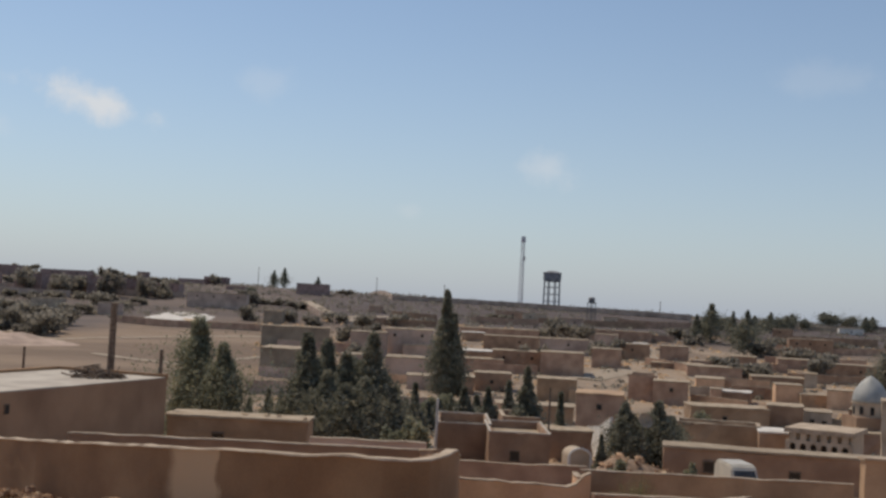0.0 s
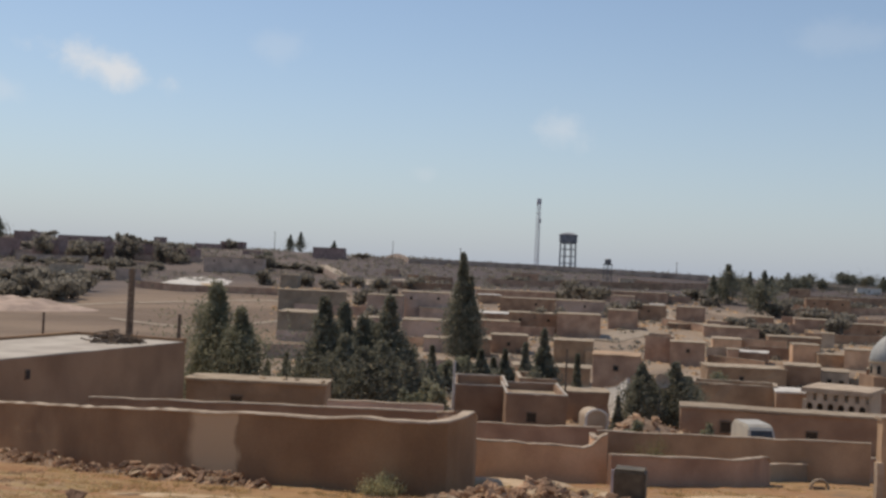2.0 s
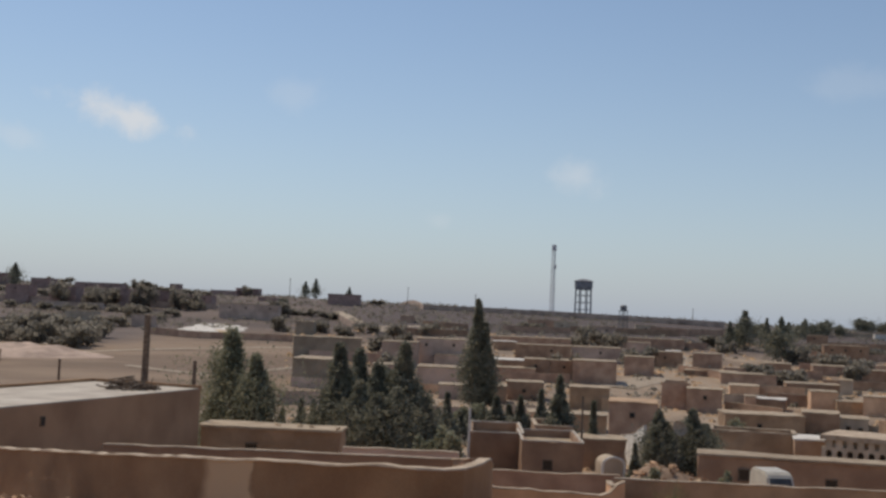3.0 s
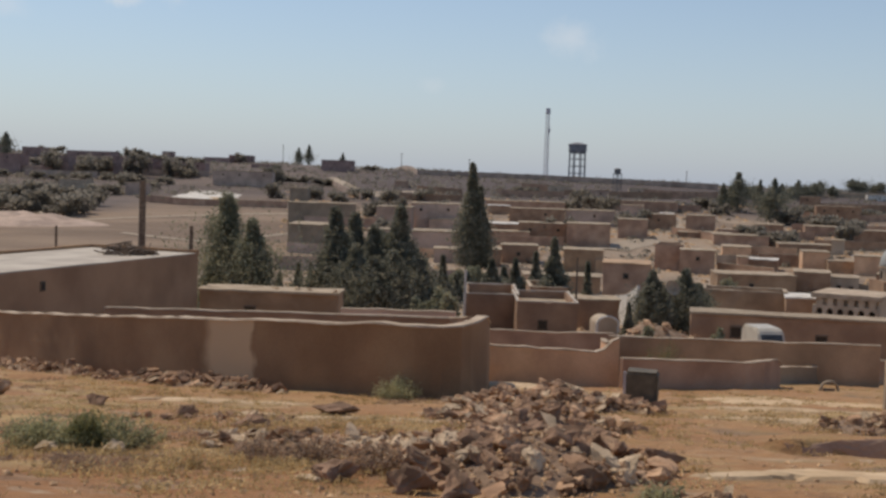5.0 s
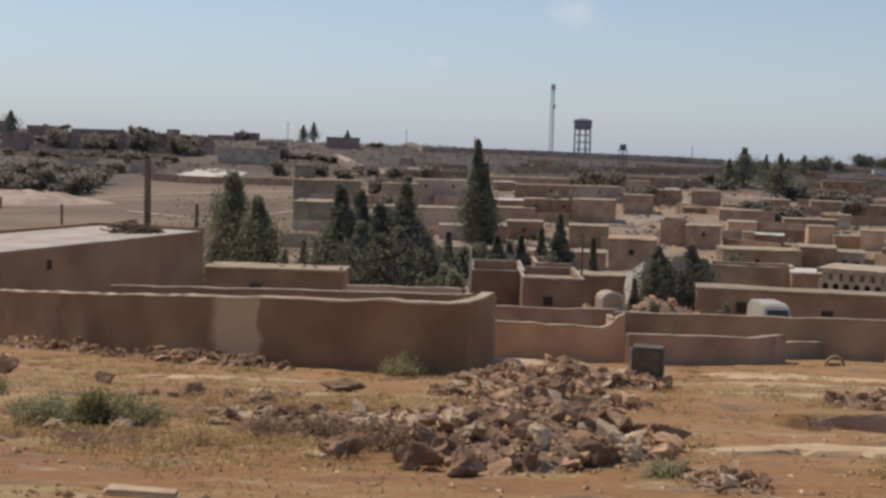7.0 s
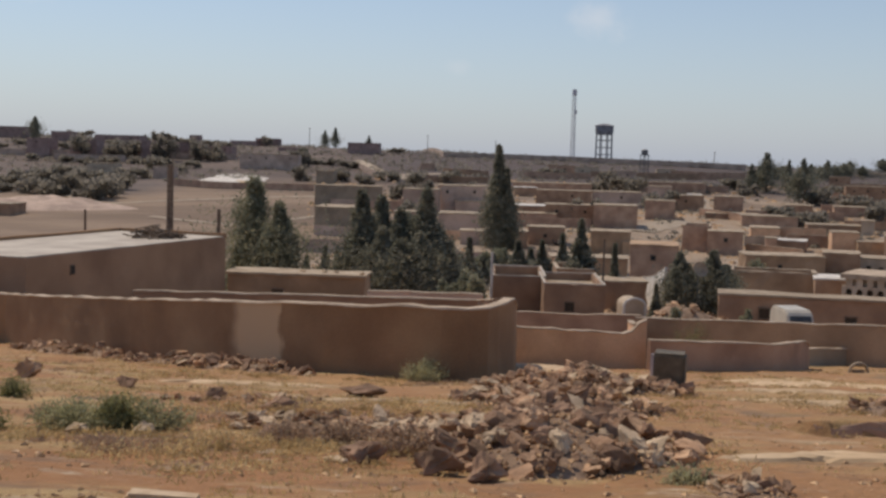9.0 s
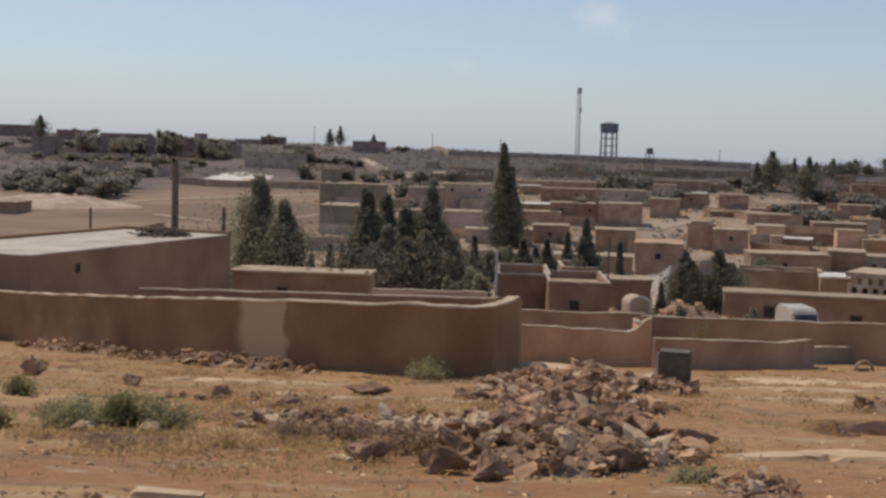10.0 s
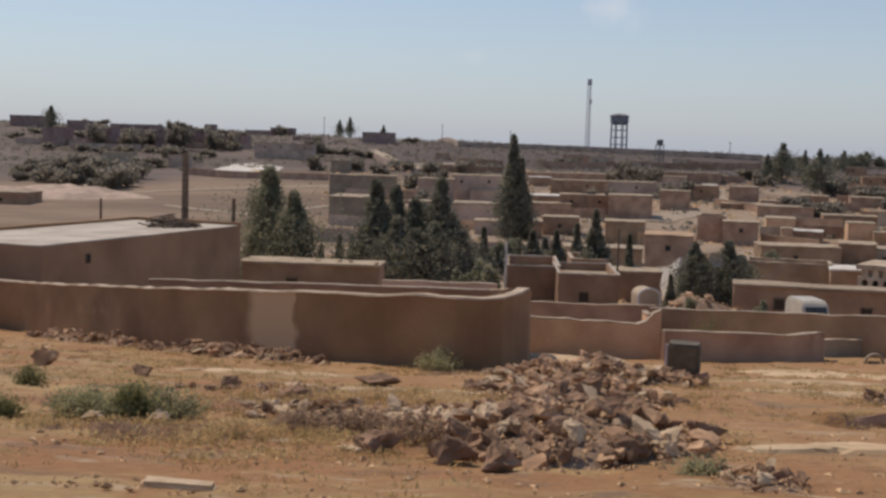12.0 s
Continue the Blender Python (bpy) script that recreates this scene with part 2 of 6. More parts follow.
straw = surface("dry_grass", ((0.362, 0.254, 0.115), (0.483, 0.350, 0.172), (0.628, 0.483, 0.263)), 0.8, bump=0, per_object=0.25, island=True, thin=0.5)
bark = surface("bark", ((0.078, 0.058, 0.046), (0.117, 0.091, 0.072), (0.169, 0.130, 0.104)), 5, bump=0.4)
track_dust = surface("pale_dust", ((0.345, 0.271, 0.196), (0.397, 0.316, 0.230), (0.450, 0.367, 0.280)), 0.6, bump=0.2)
bare_earth = surface("bare_earth", ((0.455, 0.31, 0.175), (0.542, 0.382, 0.225), (0.629, 0.464, 0.294)), 0.9, bump=0.4, fine=5)
car_white = surface("car_paint", ((0.522, 0.468, 0.380), (0.570, 0.512, 0.418), (0.608, 0.548, 0.441)), 2, rough=0.4, bump=0, per_object=0.02)
rubber = surface("rubber", ((0.02, 0.02, 0.02), (0.03, 0.03, 0.03), (0.04, 0.04, 0.04)), 5, bump=0)
glass = bpy.data.materials.new("window_glass")
glass.use_nodes = True
gb = glass.node_tree.nodes["Principled BSDF"]
gb.inputs["Base Color"].default_value = (0.02, 0.022, 0.025, 1)
gb.inputs["Roughness"].default_value = 0.12


def soil_material():
    m = bpy.data.materials.new("dry_soil")
    m.use_nodes = True
    n, l = m.node_tree.nodes, m.node_tree.links
    b = n["Principled BSDF"]
    b.inputs["Roughness"].default_value = 0.95
    geo = n.new("ShaderNodeNewGeometry")

    def tex(scale, detail, stretch=(1, 1, 1), distortion=0.0):
        mp = n.new("ShaderNodeMapping")
        mp.inputs["Scale"].default_value = stretch
        l.new(geo.outputs["Position"], mp.inputs["Vector"])
        t = n.new("ShaderNodeTexNoise")
        t.inputs["Scale"].default_value = scale
        t.inputs["Detail"].default_value = detail
        t.inputs["Roughness"].default_value = 0.65
        t.inputs["Distortion"].default_value = distortion
        l.new(mp.outputs["Vector"], t.inputs["Vector"])
        return t.outputs["Fac"]

    def ramp(fac, lo, hi):
        r = n.new("ShaderNodeMapRange")
        r.inputs["From Min"].default_value, r.inputs["From Max"].default_value = lo, hi
        l.new(fac, r.inputs["Value"])
        return r.outputs["Result"]

    def mix(fac, a, c):
        x = n.new("ShaderNodeMix")
        x.data_type = "RGBA"
        l.new(fac, x.inputs["Factor"])
        for key, v in (("A", a), ("B", c)):
            if isinstance(v, tuple):
                x.inputs[key].default_value = (*v, 1)
            else:
                l.new(v, x.inputs[key])
        return x.outputs["Result"]

    broad = tex(0.055, 4)
    patch = tex(0.28, 6, (0.6, 1.4, 1), 0.6)
    grit = tex(3.2, 9)
    base = mix(ramp(broad, 0.4, 0.6), (0.381, 0.187, 0.078), (0.453, 0.261, 0.119))
    base = mix(ramp(patch, 0.50, 0.62), base, (0.464, 0.310, 0.142))
    base = mix(ramp(tex(0.21, 7, (0.5, 1.6, 1), 0.8), 0.59, 0.68), base, (0.515, 0.374, 0.237))
    base = mix(ramp(tex(0.42, 7, (0.55, 1.3, 1), 0.5), 0.52, 0.66), base, (0.360, 0.236, 0.095))
    base = mix(ramp(tex(1.1, 8, (0.6, 1.3, 1), 0.4), 0.58, 0.68), base, (0.258, 0.143, 0.076))
    base = mix(ramp(tex(1.7, 8, (0.5, 1.5, 1), 0.3), 0.60, 0.68), base, (0.536, 0.404, 0.275))
    base = mix(ramp(tex(0.5, 6, (0.7, 1.2, 1)), 0.56, 0.70), base, (0.216, 0.153, 0.100))
    # further off: grey-brown fields, then dark scrubby earth on the ridge
    sep = n.new("ShaderNodeSeparateXYZ")
    l.new(geo.outputs["Position"], sep.inputs[0])
    field = mix(ramp(tex(0.03, 6, (0.5, 1.5, 1)), 0.42, 0.6), (0.205, 0.14, 0.092), (0.30, 0.212, 0.142))
    yards = mix(ramp(tex(0.06, 6), 0.38, 0.56), (0.235, 0.168, 0.115), (0.385, 0.290, 0.205))
    base = mix(ramp(sep.outputs["Y"], 60, 110), base, mix(ramp(sep.outputs["X"], -34, -16), field, yards))
    jag = n.new("ShaderNodeMath")
    jag.operation = "MULTIPLY_ADD"
    l.new(tex(0.012, 6), jag.inputs[0])
    jag.inputs[1].default_value = 220.0
    l.new(sep.outputs["Y"], jag.inputs[2])
    base = mix(ramp(jag.outputs[0], 435, 500), base, (0.108, 0.083, 0.075))
    # dark scrubby slope above the bare field
    slope = n.new("ShaderNodeMath")
    slope.operation = "MULTIPLY_ADD"
    l.new(tex(0.03, 6), slope.inputs[0])
    slope.inputs[1].default_value = 90.0
    l.new(sep.outputs["Y"], slope.inputs[2])
    near = n.new("ShaderNodeMath")
    near.operation = "MULTIPLY"
    l.new(ramp(slope.outputs[0], 318, 352), near.inputs[0])
    l.new(ramp(sep.outputs["X"], -84, -98), near.inputs[1])
    far = n.new("ShaderNodeMath")
    far.operation = "MULTIPLY"
    l.new(ramp(slope.outputs[0], 405, 440), far.inputs[0])
    l.new(ramp(sep.outputs["X"], -30, -62), far.inputs[1])
    side = n.new("ShaderNodeMath")
    side.operation = "MAXIMUM"
    l.new(near.outputs[0], side.inputs[0])
    l.new(far.outputs[0], side.inputs[1])
    scrub = mix(ramp(tex(0.05, 7, (0.5, 1.4, 1), 0.6), 0.44, 0.66), (0.125, 0.095, 0.080), (0.205, 0.155, 0.125))
    base = mix(side.outputs[0], base, scrub)
    hsv = n.new("ShaderNodeHueSaturation")
    l.new(base, hsv.inputs["Color"])
    r = n.new("ShaderNodeMapRange")
    r.inputs["To Min"].default_value, r.inputs["To Max"].default_value = 0.66, 1.3
    l.new(grit, r.inputs["Value"])
    l.new(r.outputs["Result"], hsv.inputs["Value"])
    l.new(hsv.outputs["Color"], b.inputs["Base Color"])
    bp = n.new("ShaderNodeBump")
    bp.inputs["Strength"].default_value = 0.9
    bp.inputs["Distance"].default_value = 0.14
    l.new(grit, bp.inputs["Height"])
    l.new(bp.outputs["Normal"], b.inputs["Normal"])
    return m


soil = soil_material()

# ---- ground ----
KNOT_Y = (-60, 0, 20, 33, 48, 60, 90, 130, 180, 250, 340, 420, 520, 600, 700, 1200, 4000)
KNOT_Z = (5, -1.7, -4.5, -6.3, -8.3, -9.8, -12.2, -13.5, -13.6, -12.0, -9.0, -5.0, 0.0, 0.0, -2, -18, -60)
KNOT_M = np.gradient(np.array(KNOT_Z, float), np.array(KNOT_Y, float))


def smooth(a, b, v):
    t = min(max((v - a) / (b - a), 0.0), 1.0)
    return t * t * (3 - 2 * t)


def ground_z(x, y):
    """Height of the land: it falls to the village and rises to the ridge behind, higher on the left."""
    i = int(np.clip(np.searchsorted(KNOT_Y, y) - 1, 0, len(KNOT_Y) - 2))
    h = KNOT_Y[i + 1] - KNOT_Y[i]
    t = min(max((y - KNOT_Y[i]) / h, 0.0), 1.0)
    z = ((2 * t**3 - 3 * t**2 + 1) * KNOT_Z[i] + (t**3 - 2 * t**2 + t) * h * KNOT_M[i]
         + (-2 * t**3 + 3 * t**2) * KNOT_Z[i + 1] + (t**3 - t**2) * h * KNOT_M[i + 1])
    return float(z + smooth(350, 600, y) * (3.5 - 0.018 * max(min(x, 300), -300)))


def bumps(x, y):
    """Small unevenness of the near ground."""
    f = smooth(3, 9, y) * (1 - smooth(45, 80, y))
    a = noise.noise((x * 0.35, y * 0.35, 0.3)) * 0.10 + noise.noise((x * 1.3, y * 1.3, 5.0)) * 0.05 + noise.noise((x * 4.0, y * 4.0, 9.0)) * 0.018
    lip = y - 0.1 * (x - 7) + 0.25 * noise.noise((x * 1.1, 0.0, 3.0))
    trench = smooth(5.2, 6.6, x) * (1 - smooth(12, 14, x)) * (0.42 * smooth(19.2, 20.9, lip) * (1 - smooth(21.05, 21.3, lip)) - 0.10 * smooth(21.05, 21.3, lip) * (1 - smooth(22, 23.5, lip)))
    a -= trench
    far = smooth(80, 160, y) * noise.noise((x * 0.03, y * 0.03, 2.0)) * 0.7
    return f * a + far


def steps(edges):
    out = [edges[0][0]]
    for start, stop, step in edges:
        k = max(1, round((stop - start) / step))
        out += [start + (stop - start) * (i + 1) / k for i in range(k)]
    return out


def make_ground():
    ys = steps([(-60, 0, 12), (0, 10, 1), (10, 26, 0.16), (26, 46, 0.3), (46, 100, 1.5), (100, 300, 5), (300, 720, 10), (720, 4200, 250)])
    half = steps([(0, 12, 0.2), (12, 24, 0.6), (24, 80, 3), (80, 320, 12), (320, 3000, 300)])
    xs = [-v for v in reversed(half[1:])] + half
    verts = [(x, y, ground_z(x, y) + bumps(x, y)) for y in ys for x in xs]
    w = len(xs)
    faces = [(j * w + i, j * w + i + 1, (j + 1) * w + i + 1, (j + 1) * w + i) for j in range(len(ys) - 1) for i in range(w - 1)]
    me = bpy.data.meshes.new("ground")
    me.from_pydata(verts, [], faces)
    me.materials.append(soil)
    me.shade_smooth()
    return tagged(new("ground", me), "dry stony ochre earth sloping down to the village", "ground", kind="structure")


make_ground()


def land(x, y):
    return ground_z(x, y) + bumps(x, y)


# ---- building helpers ----
def part(name, bm, material, parent=None, label="", smooth_faces=False):
    me = bpy.data.meshes.new(name)
    bm.to_mesh(me)
    bm.free()
    me.materials.append(material)
    if smooth_faces:
        me.shade_smooth()
    ob = new(name, me)
    ob.parent = parent
    return tagged(ob, label) if label else ob


def raw_part(name, verts, faces, material, parent=None, label=""):
    me = bpy.data.meshes.new(name)
    me.from_pydata(verts, [], faces)
    me.materials.append(material)
    ob = new(name, me)
    ob.parent = parent
    return tagged(ob, label) if label else ob


def thing(name, m, label, category, group=""):
    ob = new(name)
    ob.matrix_world = m
    ob.empty_display_size = 0.3
    return tagged(ob, label, category, group)


def box(bm, x0, x1, y0, y1, z0, z1):
    v = [bm.verts.new(p) for p in ((x0, y0, z0), (x1, y0, z0), (x1, y1, z0), (x0, y1, z0), (x0, y0, z1), (x1, y0, z1), (x1, y1, z1), (x0, y1, z1))]
    for f in ((3, 2, 1, 0), (4, 5, 6, 7), (0, 1, 5, 4), (1, 2, 6, 5), (2, 3, 7, 6), (3, 0, 4, 7)):
        bm.faces.new([v[i] for i in f])
    return bm


def ring_wall(bm, x0, x1, y0, y1, t, z0, z1):
    """Four walls in one piece round an open middle."""
    loops = []
    for q, z in ((0, z0), (0, z1), (t, z1), (t, z0)):
        loops.append([bm.verts.new(p) for p in ((x0 + q, y0 + q, z), (x1 - q, y0 + q, z), (x1 - q, y1 - q, z), (x0 + q, y1 - q, z))])
    for i in range(4):
        a, b = loops[i], loops[(i + 1) % 4]
        for k in range(4):
            bm.faces.new((a[k], a[(k + 1) % 4], b[(k + 1) % 4], b[k]))
    return bm


def tube(bm, a, b, ra, rb, n=8):
    a, b = Vector(a), Vector(b)
    q = (b - a).to_track_quat("Z", "Y")
    rings = []
    for p, r in ((a, ra), (b, rb)):
        rings.append([bm.verts.new(p + q @ Vector((r * math.cos(k * math.tau / n), r * math.sin(k * math.tau / n), 0))) for k in range(n)])
    for k in range(n):
        bm.faces.new((rings[0][k], rings[0][(k + 1) % n], rings[1][(k + 1) % n], rings[1][k]))
    bm.faces.new(rings[0][::-1])
    bm.faces.new(rings[1])
    return bm


def lathe(bm, profile, n=24):
    rings = [[bm.verts.new((r * math.cos(k * math.tau / n), r * math.sin(k * math.tau / n), z)) for k in range(n)] for r, z in profile]
    for a, b in zip(rings, rings[1:]):
        for k in range(n):
            bm.faces.new((a[k], a[(k + 1) % n], b[(k + 1) % n], b[k]))
    bm.faces.new(rings[0][::-1])
    bm.faces.new(rings[-1])
    return bm


def worn(bm, size, amount, seed):
    """Break up the long straight edges of a mud surface."""
    for _ in range(3):
        long_edges = [e for e in bm.edges if e.calc_length() > size]
        if not long_edges:
            break
        bmesh.ops.subdivide_edges(bm, edges=long_edges, cuts=1, use_grid_fill=True)
    for v in bm.verts:
        p = v.co * 0.9 + Vector((seed * 7.1, seed * 3.3, 0))
        v.co += Vector((noise.noise(p), noise.noise(p + Vector((9, 0, 0))), noise.noise(p + Vector((0, 9, 0))))) * amount
    return bm


count = [0]


def house(x, y, w, dep, h, turn, wall_mat, roof_mat, windows=0, doors=0, parapet=0.25, label=""):
    """A flat-roofed village house; (x, y) is the middle of the front, h the height of its parapet."""
    count[0] += 1
    k = count[0]
    rnd = random.Random(k)
    if turn == 0 and x > 15:
        # the houses on this side stand along the contour of the slope
        turn = -math.degrees(math.atan2(x, y)) * rnd.uniform(0.6, 1.25)
    base = ground_z(x, y)
    ob = thing("house", pose(x, y, base, 0, 0, turn), label, "house", "village houses")
    sink = -1.2
    t = min(0.28, w * 0.12)
    x0, x1 = -w / 2, w / 2
    bm = ring_wall(bmesh.new(), x0, x1, 0, dep, t, sink, h)
    worn(bm, 1.6, 0.13, k)
    part("wall", bm, wall_mat, ob)
    if parapet < 0.3:
        # a slab that covers the walls and shows as a pale edge
        bm = worn(box(bmesh.new(), x0 - 0.1, x1 + 0.1, -0.1, dep + 0.1, h, h + 0.15), 1.3, 0.07, k + 50)
        part("roof", bm, roof_mat, ob, "pale worn flat roof slab")
    else:
        bm = box(bmesh.new(), x0 + t * 0.8, x1 - t * 0.8, t * 0.8, dep - t * 0.8, h - parapet - 0.2, h - parapet)
        part("roof", bm, roof_mat, ob)
        c, o = 0.10, 0.05
        # the edging's pale tone stands in for sun along the parapet
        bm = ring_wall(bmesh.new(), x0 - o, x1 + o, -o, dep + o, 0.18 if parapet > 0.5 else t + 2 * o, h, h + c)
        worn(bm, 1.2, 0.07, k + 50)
        part("coping", bm, roof_white if parapet > 0.5 else sunlit_edge, ob, "worn roof edging, toned pale for the sun on it")
    if y > 100 and rnd.random() < 0.35:
        windows = 0
    for i in range(windows):
        wx = x0 + w * (i + 0.5 + rnd.uniform(-0.15, 0.15)) / windows
        wz = h - parapet - rnd.uniform(1.0, 1.3)
        s = min(0.32 if y < 100 else 0.24, w * 0.07)
        bm = bmesh.new()
        for bx in ((wx - s - 0.06, wx - s, wz - s, wz + s), (wx + s, wx + s + 0.06, wz - s, wz + s), (wx - s - 0.06, wx + s + 0.06, wz + s, wz + s + 0.08), (wx - s - 0.1, wx + s + 0.1, wz - s - 0.08, wz - s)):
            box(bm, bx[0], bx[1], -0.09, 0.02, bx[2], bx[3])
        fr = part("window", bm, wood, ob)
        part("pane", box(bmesh.new(), wx - s, wx + s, -0.055, 0.01, wz - s, wz + s), glass, fr)
    return ob


def mud_wall(points, height, thick, material, label, cap=True, step=0.8, wobble=0.06, heights=None, name="yard_wall"):
    """A mud-plastered wall along a line on the land, with a worn top in a sunlit tone."""
    count[0] += 1
    k = count[0]
    pts = [Vector((p[0], p[1], 0)) for p in points]
    if (pts[-1] - pts[0]).length > 40 and step > 0.6:
        step = 3.0
    line, hs = [], []
    for i, (a, b) in enumerate(zip(pts, pts[1:])):
        n = max(1, round((b - a).length / step))
        for j in range(n):
            line.append(a.lerp(b, j / n))
            hs.append(height if heights is None else heights[i] + (heights[i + 1] - heights[i]) * j / n)
    line.append(pts[-1])
    hs.append(height if heights is None else heights[-1])
    bm, cb = bmesh.new(), bmesh.new()
    prev = cprev = None
    for i, p in enumerate(line):
        d = (line[min(i + 1, len(line) - 1)] - line[max(i - 1, 0)]).normalized()
        nrm = Vector((-d.y, d.x, 0))
        g = ground_z(p.x, p.y)
        top = g + hs[i] + noise.noise((p.x * 0.6, p.y * 0.6, k)) * wobble + noise.noise((p.x * 2.5, p.y * 2.5, k)) * wobble * 0.4
        bulge = noise.noise((p.x * 0.4, p.y * 0.4, k + 5)) * 0.06
        rows = []
        for side in (-1, 1):
            for f, tk in ((-0.5, 1.15), (hs[i] * 0.5, 1.05), (None, 0.9)):
                z = top if f is None else g + f
                rows.append(p + nrm * (side * thick * tk / 2 + (bulge if f is not None and f > 0 else 0)) + Vector((0, 0, z)))
        ring = [bm.verts.new(rows[q]) for q in (0, 1, 2, 5, 4, 3)]
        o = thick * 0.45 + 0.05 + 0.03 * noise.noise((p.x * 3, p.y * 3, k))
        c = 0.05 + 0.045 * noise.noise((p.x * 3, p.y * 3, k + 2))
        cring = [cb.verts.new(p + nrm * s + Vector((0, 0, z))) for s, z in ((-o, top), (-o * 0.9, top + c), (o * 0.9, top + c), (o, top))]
        if prev:
            for q in range(6):
                bm.faces.new((prev[q], prev[(q + 1) % 6], ring[(q + 1) % 6], ring[q]))
            for q in range(4):
                cb.faces.new((cprev[q], cprev[(q + 1) % 4], cring[(q + 1) % 4], cring[q]))
        else:
            bm.faces.new(ring)
            cb.faces.new(cring)
        prev, cprev = ring, cring
    bm.faces.new(prev[::-1])
    cb.faces.new(cprev[::-1])
    for b in (bm, cb):
        bmesh.ops.recalc_face_normals(b, faces=b.faces)
    ob = tagged(part(name, bm, material), label, "wall")
    # sunlight on the wall top is put into the cap's colour
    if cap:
        part("coping", cb, sunlit_edge, ob, "worn wall top, sunlight put into its pale colour")
    else:
        cb.free()
    return ob


# ---- plants ----
def leaves(centres, length, width, rnd):
    """Many small crossed leaf blades round the given centres, as vertices and faces."""
    c = np.asarray(centres, float)
    n = len(c)
    d = rnd.normal(size=(n, 3))
    d /= np.linalg.norm(d, axis=1)[:, None]
    e = np.cross(d, rnd.normal(size=(n, 3)))
    e /= np.linalg.norm(e, axis=1)[:, None]
    s = rnd.uniform(0.6, 1.4, size=(n, 1))
    d, e = d * s * length / 2, e * s * width / 2
    v = np.stack([c - d, c + e, c + d, c - e], 1).reshape(-1, 3)
    f = np.arange(n * 4).reshape(-1, 4)
    return v.tolist(), f.tolist()


def conifer(x, y, h, r, leaf=None, label="dark green pointed conifer with ragged crown", irregular=0.3, bare=0.06, power=1.3):
    count[0] += 1
    rnd = np.random.default_rng(count[0])
    near = y < 200
    ob = thing("conifer", pose(x, y, ground_z(x, y) - 0.1, 0, 0, float(rnd.uniform(0, 360))), label, "tree", "conifers")
    bend = rnd.normal(size=2) * 0.012 * h
    mid = Vector((bend[0], bend[1], h * 0.55))
    tb = bmesh.new()
    tr = 0.014 * h + 0.03
    tube(tb, (0, 0, -0.3), mid, tr, tr * 0.55, 7)
    tube(tb, mid, (0, 0, h * 0.96), tr * 0.55, 0.015, 7)
    part("trunk", tb, bark, ob)
    n_limb = int(110 if near else 64)
    per = int((18000 if y < 100 else 15000 if near else 3600) / n_limb)
    pts = []
    for i in range(n_limb):
        u = bare + (1 - bare) * (i + rnd.uniform()) / n_limb
        prof = min(1.0, (1 - u) ** power * 1.25) * min(1.0, 0.6 + (u - bare) * 3.0) * (1 + 0.18 * math.sin(u * 40 + count[0]))
        length = 1.1 * r * (prof * (1 + irregular * float(np.clip(rnd.normal(), -1.5, 1.5))) + 0.05)
        length = max(length, 0.06 * r)
        a = i * 2.4 + rnd.uniform(-0.5, 0.5)
        lift = rnd.uniform(0.25, 0.9)
        z0 = u * h * 0.97
        start = np.array([bend[0] * min(1, u * 1.8), bend[1] * min(1, u * 1.8), z0]) * np.array([1 - u, 1 - u, 1])
        end = start + np.array([math.cos(a) * length, math.sin(a) * length, length * lift])
        if near and i % 10 == 4:
            part("limb", tube(bmesh.new(), start, end, 0.035, 0.008, 5), bark, ob)
        s = np.sqrt(rnd.uniform(0.02, 1.0, size=(per, 1)))
        spread = (0.10 + 0.16 * s) * max(length, 0.3 * r)
        pts.append(start + (end - start) * s + np.clip(rnd.normal(size=(per, 3)), -1.7, 1.7) * spread * np.array([1, 1, 1.3]))
    size = 0.23 if y < 100 else 0.42 if near else max(0.45, 0.08 * r + 0.3)
    v, f = leaves(np.concatenate(pts), size, size * 0.45, rnd)
    raw_part("crown", v, f, leaf or leaf_dark, ob)
    return ob


def pine(x, y, h, r):
    return conifer(x, y, h, r, leaf_pine, "dusty green conifer with broad irregular crown", 0.5, 0.06, 1.4)


def olive(x, y, h, r):
    """A low round tree or tall shrub with several uneven lobes."""
    count[0] += 1
    rnd = np.random.default_rng(count[0])
    h = max(h, 2.6)
    r = min(r, 1.3 * h)
    ob = thing("olive_tree", pose(x, y, ground_z(x, y) - 0.1, 0, 0, float(rnd.uniform(0, 360))), "grey-green olive tree with rounded uneven crown", "tree", "olive trees")
    tb = bmesh.new()
    tube(tb, (0, 0, -0.4), (0, 0, h * 0.35), 0.05 * h, 0.035 * h, 7)
    pts = []
    total = 3000 if y < 160 else 1100
    lobes = 9
    for i in range(lobes):
        a = i * 2.4 + rnd.uniform(-0.4, 0.4)
        q = r * rnd.uniform(0.25, 0.8)
        z = h * rnd.uniform(0.18, 0.80)
        c = np.array([math.cos(a) * q, math.sin(a) * q, z])
        tube(tb, (0, 0, h * 0.33), c, 0.025 * h, 0.008 * h, 5)
        lr = np.array([r * 0.44, r * 0.44, h * 0.27]) * rnd.uniform(0.7, 1.25)
        g = rnd.normal(size=(total // lobes, 3))
        g /= np.linalg.norm(g, axis=1)[:, None]
        pts.append(c + g * lr * rnd.uniform(0.35, 1.05, size=(total // lobes, 1)))
    part("trunk", tb, bark, ob)
    size = 0.28 if y < 160 else 0.12 * r + 0.45
    v, f = leaves(np.concatenate(pts), size, size * 0.5, rnd)
    # crowns further off take the leaf colour that carries haze
    raw_part("crown", v, f, leaf_pine if y < 150 else leaf_olive_hazy, ob)
    return ob


